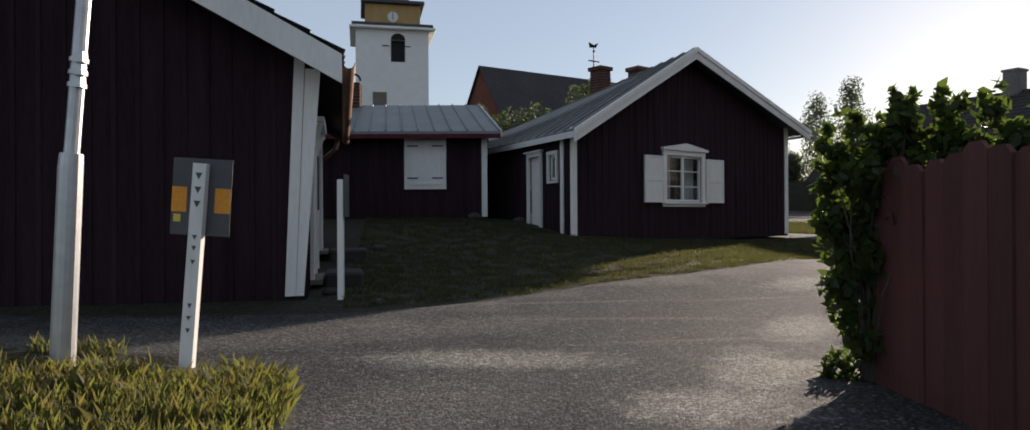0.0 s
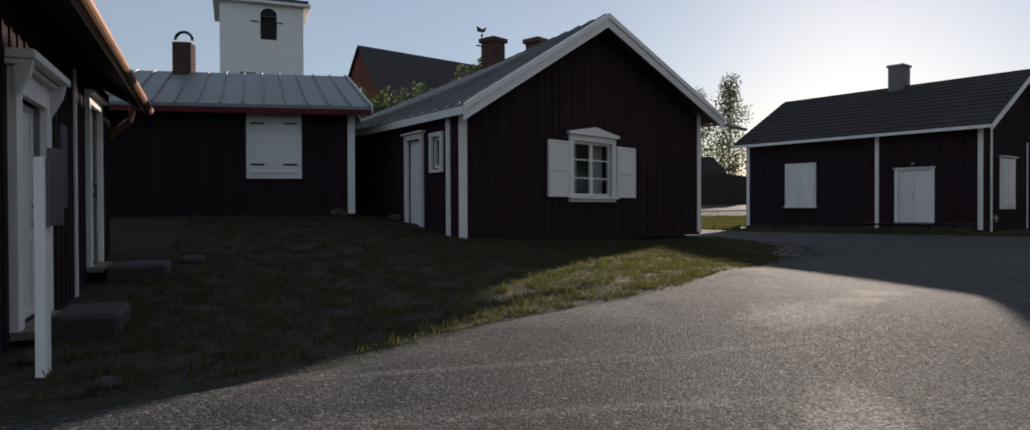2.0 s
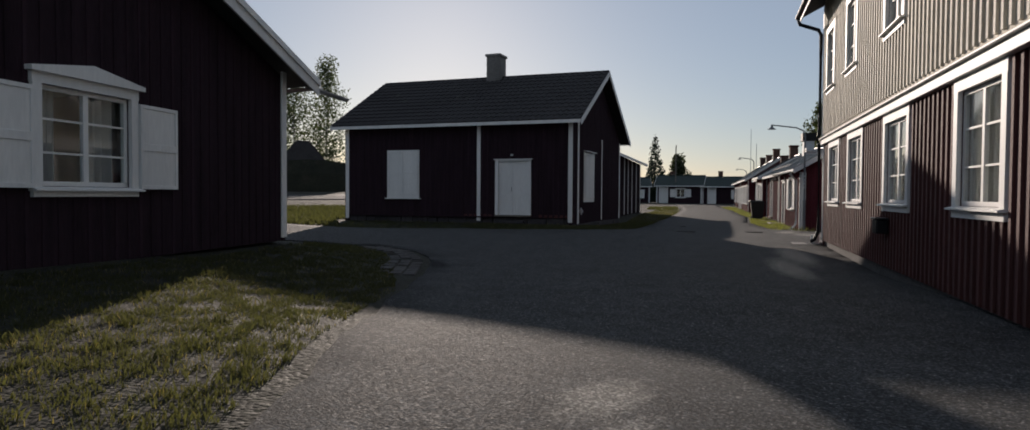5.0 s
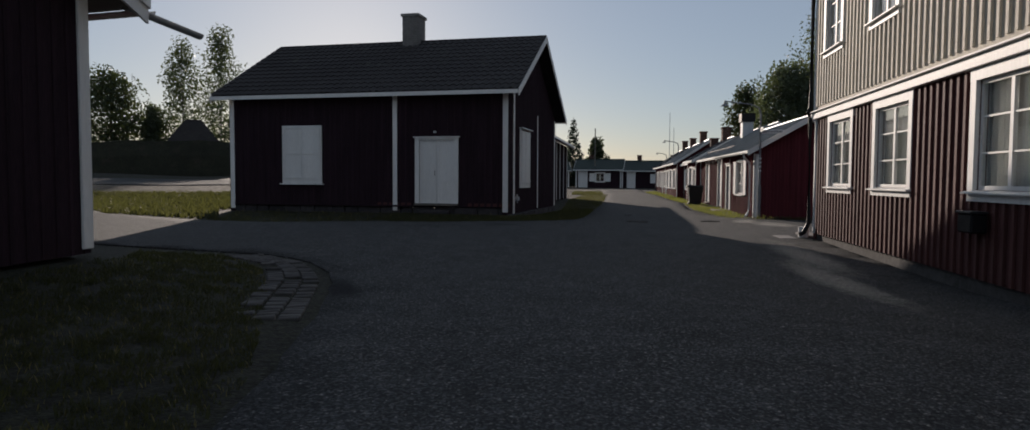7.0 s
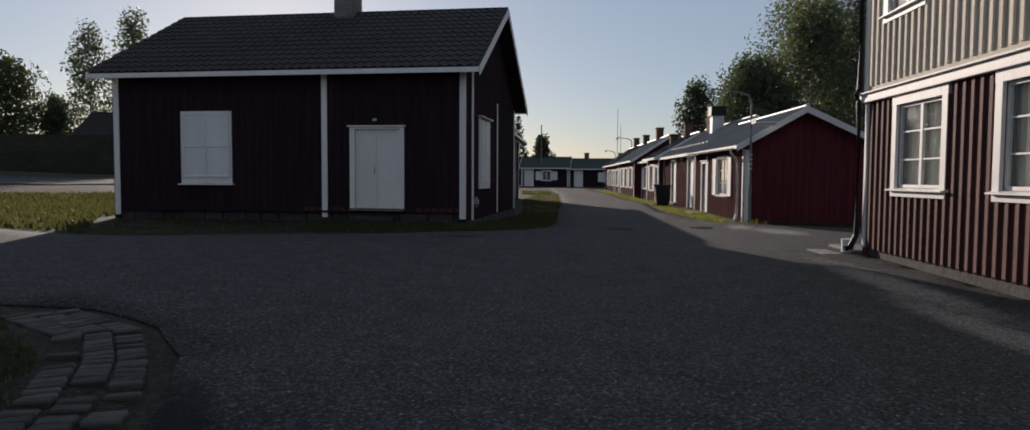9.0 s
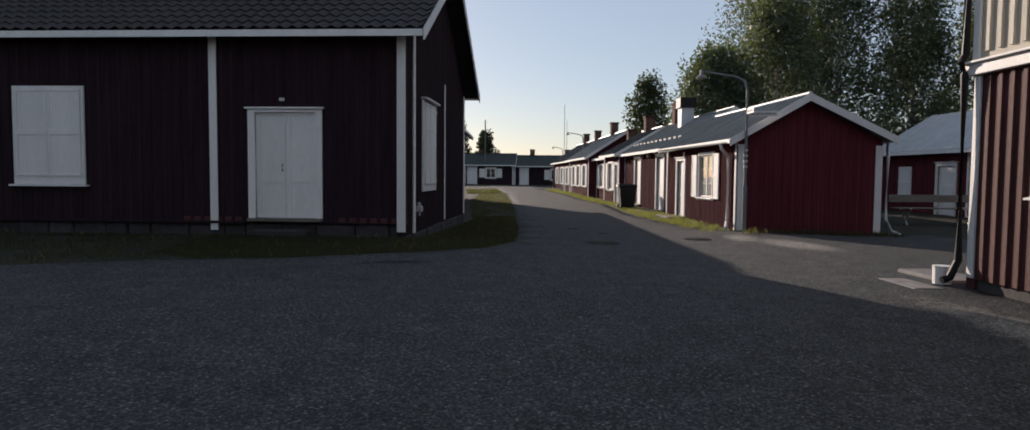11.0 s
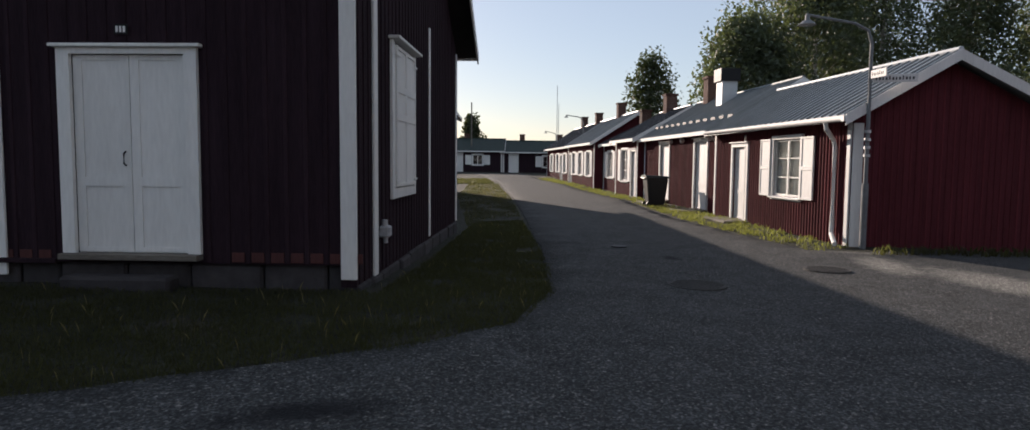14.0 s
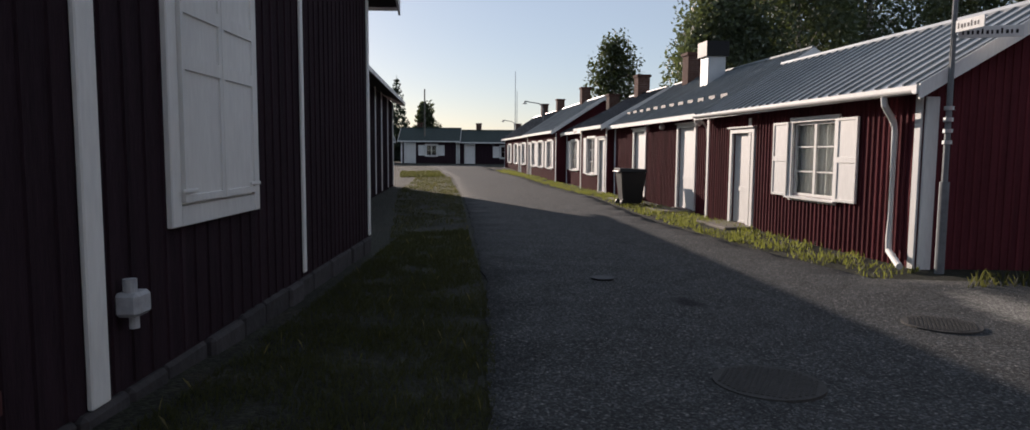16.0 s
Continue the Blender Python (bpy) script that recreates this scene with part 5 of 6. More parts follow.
chimney(C5, *c5(3.5, 2.5, 0)[:2], 4.2, 4.95, 0.55, 0.5, 30, PLASTER)

# church tower
T = empty("church_tower", pose(-11, 69.5, 0), "white plastered church tower with ochre clock storey", "tower")
TR = Matrix.Translation((-12.2, 69.3, 0)) @ pose(0, 0, 0, 0, 0, 12.5)
tA, tB, tC, tD = (TR @ Vector(p) for p in ((-3.4, -3.4, 0), (3.4, -3.4, 0), (3.4, 3.4, 0), (-3.4, 3.4, 0)))
tm, tl_ = wall_frame(tA, tB, 0)
wall(T, tm, tl_, [(0, 18.9), (tl_, 18.9)], [(3.25, 4.6, 15.9, 18.0)], thick=0.8, mat=PLASTER, pitch=99)
wall(T, *wall_frame(tD, tA, 0), [(0, 18.9), (tl_, 18.9)], [(2.9, 4.1, 15.9, 18.2)], thick=0.8, mat=PLASTER, pitch=99)
wall(T, *wall_frame(tB, tC, 0), [(0, 18.9), (tl_, 18.9)], thick=0.8, mat=PLASTER, pitch=99)
wall(T, *wall_frame(tC, tD, 0), [(0, 18.9), (tl_, 18.9)], thick=0.8, mat=PLASTER, pitch=99)
BATTENS[:] = [b for b in BATTENS if b[6] != 99]
bm = bmesh.new()
box(bm, 3.3, 4.55, 0.5, 0.6, 15.9, 18.0)
part("louvre", bm, IRON, T, "dark belfry opening", tm)
bm = bmesh.new()
prism(bm, [(3.925 + 0.675 * math.cos(math.pi * i / 12), -0.012, 18.0 + 0.6 * math.sin(math.pi * i / 12)) for i in range(13)], [(3.925 + 0.675 * math.cos(math.pi * i / 12), 0.05, 18.0 + 0.6 * math.sin(math.pi * i / 12)) for i in range(13)])
part("arch_head", bm, IRON, T, "dark arched head of the opening", tm)
for u_ in (2.75, 4.75):
    part("tie_bar", bbox(u_ - 0.3, u_ + 0.35, -0.06, -0.001, 17.35, 17.43, 0), IRON, T, m=tm)
part("vent_hatch", bbox(1.55, 2.85, -0.05, -0.001, 11.6, 13.0, 0.02), WOOD, T, "grey wooden hatch", tm)
part("cornice", bbox(-0.55, 7.45, -0.55, 7.5, 18.9, 19.15, 0.05), PLASTER, T, m=tm)
part("cornice", bbox(-0.35, 7.25, -0.35, 7.3, 19.16, 19.5, 0.05), DARKTIN, T, m=tm)
part("clock_storey", bbox(0.9, 6.1, 0.9, 6.1, 19.51, 21.6, 0.03), OCHRE, T, "ochre-painted wooden clock storey", tm)
part("clock_storey_eaves", bbox(0.5, 6.5, 0.5, 6.5, 21.61, 21.95, 0.05), DARKTIN, T, m=tm)
part("upper_storey", bbox(1.9, 5.1, 1.9, 5.1, 21.96, 24.0, 0.03), OCHRE, T, m=tm)
bm = bmesh.new()
prism(bm, [(3.5 + 0.5 * math.cos(6.2832 * i / 24), 0.86, 20.4 + 0.5 * math.sin(6.2832 * i / 24)) for i in range(24)], [(3.5 + 0.5 * math.cos(6.2832 * i / 24), 0.899, 20.4 + 0.5 * math.sin(6.2832 * i / 24)) for i in range(24)])
clock = part("clock_face", bm, WHITE, T, "round white clock face", tm)
part("clock_pointer", bbox(3.47, 3.53, 0.83, 0.858, 20.35, 20.85, 0), IRON, clock, m=tm)
part("clock_pointer", bbox(3.47, 3.53, 0.8, 0.828, 20.1, 20.45, 0), IRON, clock, m=tm)

# church nave with steep dark roof
N = empty("church", pose(-1, 50, 0), "brick and stone church with steep dark roof", "church")
ap, far_ap = Vector((-2.35, 50, 12.0)), Vector((10.3, 58, 12.0))
nd = (far_ap - ap).normalized()
nn = Vector((nd.y, -nd.x, 0))
e_n, e_f = ap + nn * 5.2 - Vector((0, 0, 7.2)), far_ap + nn * 5.2 - Vector((0, 0, 7.2))
o_n, o_f = ap - nn * 5.2 - Vector((0, 0, 7.2)), far_ap - nn * 5.2 - Vector((0, 0, 7.2))
slope(N, e_n - nd * 0.2 + nn * 0.3, e_f + nn * 0.3, far_ap, ap - nd * 0.2, TILE, label="steep dark shingled roof")
slope(N, o_n - nd * 0.2, o_f, far_ap, ap - nd * 0.2, TILE, label="steep dark shingled roof")
bm = bmesh.new()
mid1, mid2 = e_n.lerp(ap, 0.34), o_n.lerp(ap, 0.34)
prism(bm, [mid1, ap - Vector((0, 0, 0.1)), mid2], [p + nd * 0.5 for p in (mid1, ap - Vector((0, 0, 0.1)), mid2)])
part("gable", bm, BRICK, N, "red brick gable", Matrix())
bm = bmesh.new()
lowr = [Vector((e_n.x, e_n.y, 0)), e_n, mid1, mid2, o_n, Vector((o_n.x, o_n.y, 0))]
prism(bm, lowr, [p + nd * 0.5 for p in lowr])
part("gable_wall", bm, STONE, N, "grey rubble stone wall", Matrix())
wall(N, *wall_frame(e_n, e_f, 0), [(0, 5), (15, 5)], thick=0.5, mat=STONE, pitch=99)
BATTENS[:] = [b for b in BATTENS if b[6] != 99]
fin = ap.lerp(far_ap, 0.69)
bm = bmesh.new()
tube(bm, [fin, fin + Vector((0, 0, 2.6))], 0.07, 0.04, 6)
tube(bm, [fin + Vector((-0.45, -0.28, 1.5)), fin + Vector((0.45, 0.28, 1.5))], 0.05, sides=6)
for z_, r_ in ((0.5, 0.22), (2.3, 0.1)):
    bmesh.ops.create_icosphere(bm, subdivisions=2, radius=r_, matrix=Matrix.Translation(fin + Vector((0, 0, z_))))
prism(bm, [fin + Vector(p) for p in ((-0.35, 0, 2.6), (0.2, 0.1, 2.6), (0.4, 0.15, 3.0), (0, 0.05, 2.8), (-0.4, 0, 3.05))], [fin + Vector(p) + Vector((0, 0.05, 0)) for p in ((-0.35, 0, 2.6), (0.2, 0.1, 2.6), (0.4, 0.15, 3.0), (0, 0.05, 2.8), (-0.4, 0, 3.05))])
part("finial", bm, IRON, N, "black wrought-iron weathercock", Matrix())

# dark bank and roof beyond the far road
bk = empty("embankment", pose(30, 74, 0), "dark overgrown bank beyond the road", "bank")
bm = bmesh.new()
rnd = random.Random(5)
prev = None
for i in range(33):
    x = -20 + i * 1.9
    y = 98 - 0.48 * x
    hh = 5.0 + 0.15 * math.sin(i * 0.7) + rnd.uniform(-0.12, 0.12)
    ring = [bm.verts.new((x, y - 1.2, 0.2)), bm.verts.new((x + 0.2, y + 0.2, hh * 0.7)), bm.verts.new((x, y + 1.5, hh)), bm.verts.new((x, y + 8, hh)), bm.verts.new((x, y + 10, 0))]
    if prev:
        for k in range(4):
            bm.faces.new((prev[k], ring[k], ring[k + 1], prev[k + 1]))
    prev = ring
part("bank", bm, SOIL, bk, m=Matrix())
K = house("farmhouse", 38.4, 85.5, 1.5, "dark farmhouse roof rising behind the bank")
bm = bmesh.new()
prism(bm, [(34.9, 86.9, 4.0), (41.4, 83.9, 4.0), (38.9, 85.1, 7.6), (37.5, 85.7, 7.6)], [(36.4, 90.3, 4.0), (42.9, 87.3, 4.0), (39.9, 87.5, 7.6), (38.5, 88.1, 7.6)])
part("roof", bm, TILE, K, m=Matrix())


# ---- street furniture ----
LAMPGREY = material("dull_grey_lamp_paint", (0.2, 0.21, 0.215), 0.65, 0.2, grain=12, amount=0.25, bump=0.08, coords="World")


def street_lamp(x, y, z, h, reach, turn, label, r=0.045, lean=(0, 0)):
    t = empty("street_lamp", pose(x, y, z), label, "street lamp", "street lamps")
    bm = bmesh.new()
    tube(bm, [(x, y, z - 0.1), (x, y, z + 1.25)], r * 1.5, sides=12)
    part("lower_pole", bm, LAMPGREY, t, m=Matrix())
    bm = bmesh.new()
    a = radians(turn)
    d = Vector((math.cos(a), math.sin(a), 0))
    top = Vector((x, y, z + h))
    tube(bm, [(x, y, z + 1.25), (x, y, z + h * 0.6), top - Vector((0, 0, 0.35)), top + d * 0.08 - Vector((0, 0, 0.12)), top + d * 0.35, top + d * reach + Vector((0, 0, 0.12))], r, r * 0.6, 10)
    part("pole", bm, LAMPGREY, t, "grey steel pole with curved arm", Matrix())
    p = top + d * reach
    bm = bmesh.new()
    tube(bm, [p + Vector((0, 0, 0.14)), p + Vector((0, 0, 0.02))], 0.035, 0.05, 10)
    tube(bm, [p + Vector((0, 0, 0.02)), p + Vector((0, 0, -0.06))], 0.07, 0.17, 14)
    part("lamp_head", bm, LAMPGREY, t, "small bell-shaped lamp head", Matrix())
    return t


lampR = street_lamp(29.96, 20.5, 0.0, 4.2, 1.3, 128, "grey steel street lamp with street-name signs", 0.04)
for z_, tn, ln_, dx in ((3.2, -80, 0.74, 0.02), (3.27, -146, 0.48, 0.0)):
    sm = pose(29.96, 20.5, z_, 0, 0, tn)
    sg = part("street_sign", bbox(0.05, 0.05 + ln_, -0.02, 0.0, -0.075, 0.075, 0.004), WHITE, lampR, "white street-name plate", sm)
    bmx = bmesh.new()
    for k in range(int((ln_ - 0.08) / 0.055)):
        box(bmx, 0.09 + k * 0.055, 0.09 + k * 0.055 + 0.022 + 0.008 * (k % 2), -0.023, -0.0205, -0.03, 0.02 + 0.02 * (k % 4 == 0))
    part("lettering", bmx, IRON, sg, "dark lettering as plain bars", sm)
for z_ in (1.9, 2.05, 2.2, 1.75):
    bm = bmesh.new()
    tube(bm, [(29.96, 20.5, z_), (29.96, 20.5, z_ + 0.05)], 0.06, sides=10)
    part("clamp", bm, STEEL, lampR, m=Matrix())
street_lamp(61.9, 40.95, 0.15, 4.7, 1.3, 135, "grey steel street lamp by the row", 0.05)
street_lamp(80.5, 52.5, 0.2, 4.4, 1.2, 140, "grey steel street lamp at the lane's end", 0.05)
for nm, x, y, z_, r_ in (("flagpole", 86.8, 55.6, 10.2, 0.045), ("utility_pole", 82.4, 64.3, 8.3, 0.1), ("mast", 96, 60, 9.0, 0.05)):
    t = empty(nm, pose(x, y, 0.1), "slender pole standing behind the far cottages", "pole")
    bm = bmesh.new()
    tube(bm, [(x, y, 0), (x, y, z_)], r_, r_ * 0.7, 8)
    part("pole", bm, STEEL if r_ < 0.08 else WOOD, t, m=Matrix())

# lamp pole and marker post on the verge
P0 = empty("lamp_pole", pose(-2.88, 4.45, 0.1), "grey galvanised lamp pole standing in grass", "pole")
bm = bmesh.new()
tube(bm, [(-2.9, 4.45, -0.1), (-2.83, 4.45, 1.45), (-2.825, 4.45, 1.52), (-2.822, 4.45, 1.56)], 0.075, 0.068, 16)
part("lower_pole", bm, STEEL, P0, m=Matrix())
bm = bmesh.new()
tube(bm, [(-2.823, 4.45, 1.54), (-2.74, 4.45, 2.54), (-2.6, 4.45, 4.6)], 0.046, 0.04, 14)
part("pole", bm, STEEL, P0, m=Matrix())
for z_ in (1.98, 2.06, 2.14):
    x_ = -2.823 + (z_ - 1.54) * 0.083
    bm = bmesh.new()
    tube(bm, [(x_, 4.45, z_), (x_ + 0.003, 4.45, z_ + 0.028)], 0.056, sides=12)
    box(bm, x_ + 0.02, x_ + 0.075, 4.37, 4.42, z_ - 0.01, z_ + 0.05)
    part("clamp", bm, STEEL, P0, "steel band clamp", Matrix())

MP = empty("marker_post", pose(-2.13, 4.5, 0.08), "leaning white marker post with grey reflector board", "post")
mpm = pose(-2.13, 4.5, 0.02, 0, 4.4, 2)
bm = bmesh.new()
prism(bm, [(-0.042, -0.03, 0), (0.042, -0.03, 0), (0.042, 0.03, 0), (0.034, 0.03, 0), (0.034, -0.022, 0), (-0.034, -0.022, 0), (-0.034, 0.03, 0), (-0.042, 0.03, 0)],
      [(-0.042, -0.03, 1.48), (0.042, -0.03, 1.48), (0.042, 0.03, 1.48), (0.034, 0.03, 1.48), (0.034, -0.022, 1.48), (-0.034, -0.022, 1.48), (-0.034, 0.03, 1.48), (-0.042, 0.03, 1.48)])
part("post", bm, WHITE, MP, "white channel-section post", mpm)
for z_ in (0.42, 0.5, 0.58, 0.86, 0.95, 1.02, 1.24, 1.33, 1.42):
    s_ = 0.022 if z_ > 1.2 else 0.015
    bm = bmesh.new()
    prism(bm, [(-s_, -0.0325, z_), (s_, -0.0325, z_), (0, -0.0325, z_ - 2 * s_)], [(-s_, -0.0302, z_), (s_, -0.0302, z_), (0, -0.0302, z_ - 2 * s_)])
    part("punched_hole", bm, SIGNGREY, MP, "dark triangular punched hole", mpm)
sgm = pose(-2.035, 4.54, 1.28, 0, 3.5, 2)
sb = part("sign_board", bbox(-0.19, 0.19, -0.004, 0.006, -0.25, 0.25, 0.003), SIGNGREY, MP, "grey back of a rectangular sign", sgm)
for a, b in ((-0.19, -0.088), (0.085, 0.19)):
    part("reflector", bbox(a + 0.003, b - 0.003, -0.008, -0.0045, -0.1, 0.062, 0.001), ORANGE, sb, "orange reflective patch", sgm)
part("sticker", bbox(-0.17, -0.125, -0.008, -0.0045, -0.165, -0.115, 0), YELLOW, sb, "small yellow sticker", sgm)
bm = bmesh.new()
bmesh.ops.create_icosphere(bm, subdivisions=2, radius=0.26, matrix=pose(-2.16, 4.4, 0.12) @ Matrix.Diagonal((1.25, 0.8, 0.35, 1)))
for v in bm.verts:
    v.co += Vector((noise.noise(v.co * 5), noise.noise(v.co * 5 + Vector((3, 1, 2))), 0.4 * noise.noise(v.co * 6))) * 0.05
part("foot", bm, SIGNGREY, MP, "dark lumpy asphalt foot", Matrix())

# both are shrunk towards the camera's start point to fit its view
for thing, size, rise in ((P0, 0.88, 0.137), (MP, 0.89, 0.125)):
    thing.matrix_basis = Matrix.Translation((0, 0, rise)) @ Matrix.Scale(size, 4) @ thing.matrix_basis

P2 = empty("white_post", pose(-1.76, 7.06, 0.32), "slim white post by the cottage corner", "post")
part("post", bbox(-1.79, -1.73, 7.03, 7.09, 0.25, 1.53, 0.006), WHITE, P2, m=Matrix())
part("side_plate", bbox(-1.725, -1.705, 7.04, 7.2, 1.15, 1.58, 0.003), SIGNGREY, P2, m=Matrix())

# wheeled bin
def wheeled_bin(x, y, z, turn):
    t = empty("wheeled_bin", pose(x, y, z, 0, 0, turn), "black plastic wheeled rubbish bin on the grass", "bin")
    m = pose(x, y, z, 0, 0, turn)
    bm = bmesh.new()
    prism(bm, [(-0.24, -0.26, 0.08), (0.24, -0.26, 0.08), (0.24, 0.3, 0.08), (-0.24, 0.3, 0.08)], [(-0.33, -0.36, 1.0), (0.33, -0.36, 1.0), (0.33, 0.4, 1.0), (-0.33, 0.4, 1.0)])
    bmesh.ops.bevel(bm, geom=bm.edges[:], offset=0.03, segments=2, affect="EDGES")
    part("body", bm, BIN, t, m=m)
    bm = bmesh.new()
    prism(bm, [(-0.36, -0.4, 1.0), (0.36, -0.4, 1.0), (0.36, 0.44, 1.0), (-0.36, 0.44, 1.0)], [(-0.3, -0.34, 1.09), (0.3, -0.34, 1.09), (0.32, 0.44, 1.12), (-0.32, 0.44, 1.12)])
    bmesh.ops.bevel(bm, geom=bm.edges[:], offset=0.015, segments=1, affect="EDGES")
    part("lid", bm, BIN, t, m=m)
    bm = bmesh.new()
    tube(bm, [(-0.3, 0.47, 1.02), (0.3, 0.47, 1.02)], 0.018, sides=8)
    part("handle", bm, BIN, t, m=m)
    for sx in (-0.28, 0.28):
        bm = bmesh.new()
        tube(bm, [(sx - 0.03, 0.3, 0.1), (sx + 0.03, 0.3, 0.1)], 0.1, sides=16)
        part("wheel", bm, BIN, t, m=m)


bp = rP + rdir * 11.8 + Vector((-0.559, 0.829, 0)) * 0.75
wheeled_bin(bp.x, bp.y, 0.05, 34)

# row details: lamps, vents, chimneys, gutters, plates
for s_ in (9.0, 11.8, 13.2):
    q_ = rP + rdir * s_ + Vector((0.559, -0.829, 0)) * 0.25 + Vector((-0.559, 0.829, 0)) * 0.1
    bm = bmesh.new()
    bmesh.ops.create_uvsphere(bm, u_segments=14, v_segments=10, radius=0.09, matrix=Matrix.Translation((q_.x, q_.y, 2.38)))
    part("globe_lamp", bm, WHITE, R2, "white globe wall lamp", Matrix())
vq = rP + rdir * 12.6 + Vector((0.559, -0.829, 0)) * 2.0
bm = bmesh.new()
box(bm, -0.28, 0.28, -0.28, 0.28, 3.4, 4.55, pose(vq.x, vq.y, 0, 0, 0, 34))
vent = part("vent_chimney", bm, TIN, R2, "pale sheet-metal vent with dark hood", Matrix())
bm = bmesh.new()
box(bm, -0.36, 0.36, -0.36, 0.36, 4.552, 5.0, pose(vq.x, vq.y, 0, 0, 0, 34))
part("hood", bm, IRON, vent, m=Matrix())
for s_, dp, z_ in ((15.6, 2.5, 5.0), (20.4, 2.2, 4.75), (24.6, 2.1, 4.3), (31, 2.2, 5.2), (40, 2.5, 5.2), (46.5, 2.5, 5.3)):
    q_ = rP + rdir * s_ + Vector((0.559, -0.829, 0)) * dp
    chimney(R2, q_.x, q_.y, 3.5, z_, 0.55, 0.5, 34)
for s_ in np.arange(8.5, 17.0, 0.75):
    q_ = rP + rdir * s_ + Vector((0.559, -0.829, 0)) * (0.25 + 0.35)
    bm = bmesh.new()
    box(bm, -0.2, 0.2, -0.012, 0.012, 2.98, 3.1, pose(q_.x, q_.y, 0, 0, 0, 34))
    part("snow_guard", bm, IRON, R2, m=Matrix())
r1o = Vector((-0.559, 0.829, 0))
gutter(R1, rP + r1o * 0.36 + rdir * 0.33 + Vector((0, 0, 2.46)), rP + r1o * 0.36 + rdir * 8 + Vector((0, 0, 2.5)), WHITE, 0.055)
q_ = rP + rdir * 1.05
pipe(R1, [q_ + r1o * a + rdir * c + Vector((0, 0, z_)) for a, c, z_ in ((0.36, -0.1, 2.42), (0.34, -0.1, 2.3), (0.12, 0, 2.08), (0.09, 0, 1.95), (0.09, 0, 0.4), (0.12, -0.05, 0.22), (0.3, -0.5, 0.1), (0.34, -0.6, 0.08))], WHITE, 0.045, "white-painted downpipe")
q_ = rP + rdir * 8.3 + r1o * -0.2
pipe(R2, [q_ + r1o * a + Vector((0, 0, z_)) for a, z_ in ((0.36, 2.6), (0.3, 2.45), (0.1, 2.25), (0.07, 2.1), (0.07, 0.15))], STEEL, 0.04)
q_ = Vector((32.5, 17.35, 0))
pipe(R1, [q_ + Vector(p) for p in ((0.35, -0.1, 2.5), (0.3, -0.1, 2.35), (0.1, -0.12, 2.1), (0.08, -0.12, 0.3), (0.25, -0.25, 0.0), (0.5, -0.45, -0.1))], STEEL, 0.05)
for s0_, s1_ in ((5.3, 6.9), (9.2, 10.8), (13.4, 15.0)):
    q_ = rP + rdir * s0_
    part("door_step", bbox(0, s1_ - s0_, 0.02, 0.7, -0.1, 0.1, 0.02), WOOD, R1 if s0_ < 8 else R2, "grey wooden door step", wall_frame(rP + rdir * s0_, rP + rdir * s1_, 0)[0])

GREYBOX = material("grey_casting", (0.4, 0.4, 0.41), 0.6, grain=18, amount=0.3, bump=0.2)
# meter box, number plate, step at the tiled cottage
mb = empty("meter_box", be @ Matrix.Translation((1.02, 0, 0.6)), "pale electric meter box on the cottage wall", "box")
part("box", bbox(0.9, 1.06, -0.13, -0.001, 0.53, 0.66, 0.02), GREYBOX, mb, m=be)
bm = bmesh.new()
tube(bm, [(0.95, -0.07, 0.66), (0.95, -0.07, 0.73)], 0.035, sides=12)
part("cable_gland", bm, GREYBOX, mb, m=be)
bm = bmesh.new()
tube(bm, [(0.98, -0.07, 0.46), (0.98, -0.07, 0.53)], 0.026, sides=10)
part("cable_gland", bm, GREYBOX, mb, m=be)
pl = part("number_plate", bbox(7.22, 7.36, -0.03, -0.024, 2.62, 2.72, 0.002), IRON, B, "small dark number plate", bm_)
bm = bmesh.new()
for k in range(3):
    box(bm, 7.24 + k * 0.036, 7.263 + k * 0.036, -0.0335, -0.0305, 2.64, 2.7)
part("numerals", bm, WHITE, pl, "pale numerals as plain bars", bm_)
st = empty("step_stone", bm_ @ Matrix.Translation((7.28, -0.3, 0.2)), "low stone step below the double door", "step")
part("stone", bbox(6.75, 7.85, -0.32, -0.08, -0.1, 0.24, 0.03), DARKSTONE, st, m=bm_)

# mailbox, inn corner things
mx = empty("mailbox", im @ Matrix.Translation((7.6, 0, 1.0)), "dark metal mailbox on the inn wall", "mailbox")
part("box", bbox(7.45, 7.8, -0.22, -0.035, 0.85, 1.08, 0.02), IRON, mx, m=im)
part("flap", bbox(7.44, 7.81, -0.24, -0.035, 1.082, 1.11, 0.006), DARKTIN, mx, m=im)
kerb = empty("kerb_stone", im @ Matrix.Translation((-0.3, -0.4, 0.1)), "low stone slabs at the inn corner", "kerb")
part("slab", bbox(-0.75, 0.15, -0.75, -0.35, 0.02, 0.16, 0.02), STONE, kerb, m=im)
part("slab", bbox(-1.5, -0.25, -0.05, 0.6, 0.02, 0.2, 0.03), STONE, kerb, m=im)
dr_ = empty("drain_pot", im @ Matrix.Translation((-0.25, -0.15, 0.2)), "white drain pot under the downpipe", "pot")
bm = bmesh.new()
tube(bm, [(-0.25, -0.15, 0.16), (-0.25, -0.15, 0.36), (-0.25, -0.15, 0.4)], 0.11, 0.12, 14)
part("pot", bm, WHITE, dr_, m=im)
bi = empty("bicycle", im @ Matrix.Translation((-0.6, 0.9, 0.2)), "bicycle leaning behind the inn corner", "bicycle")
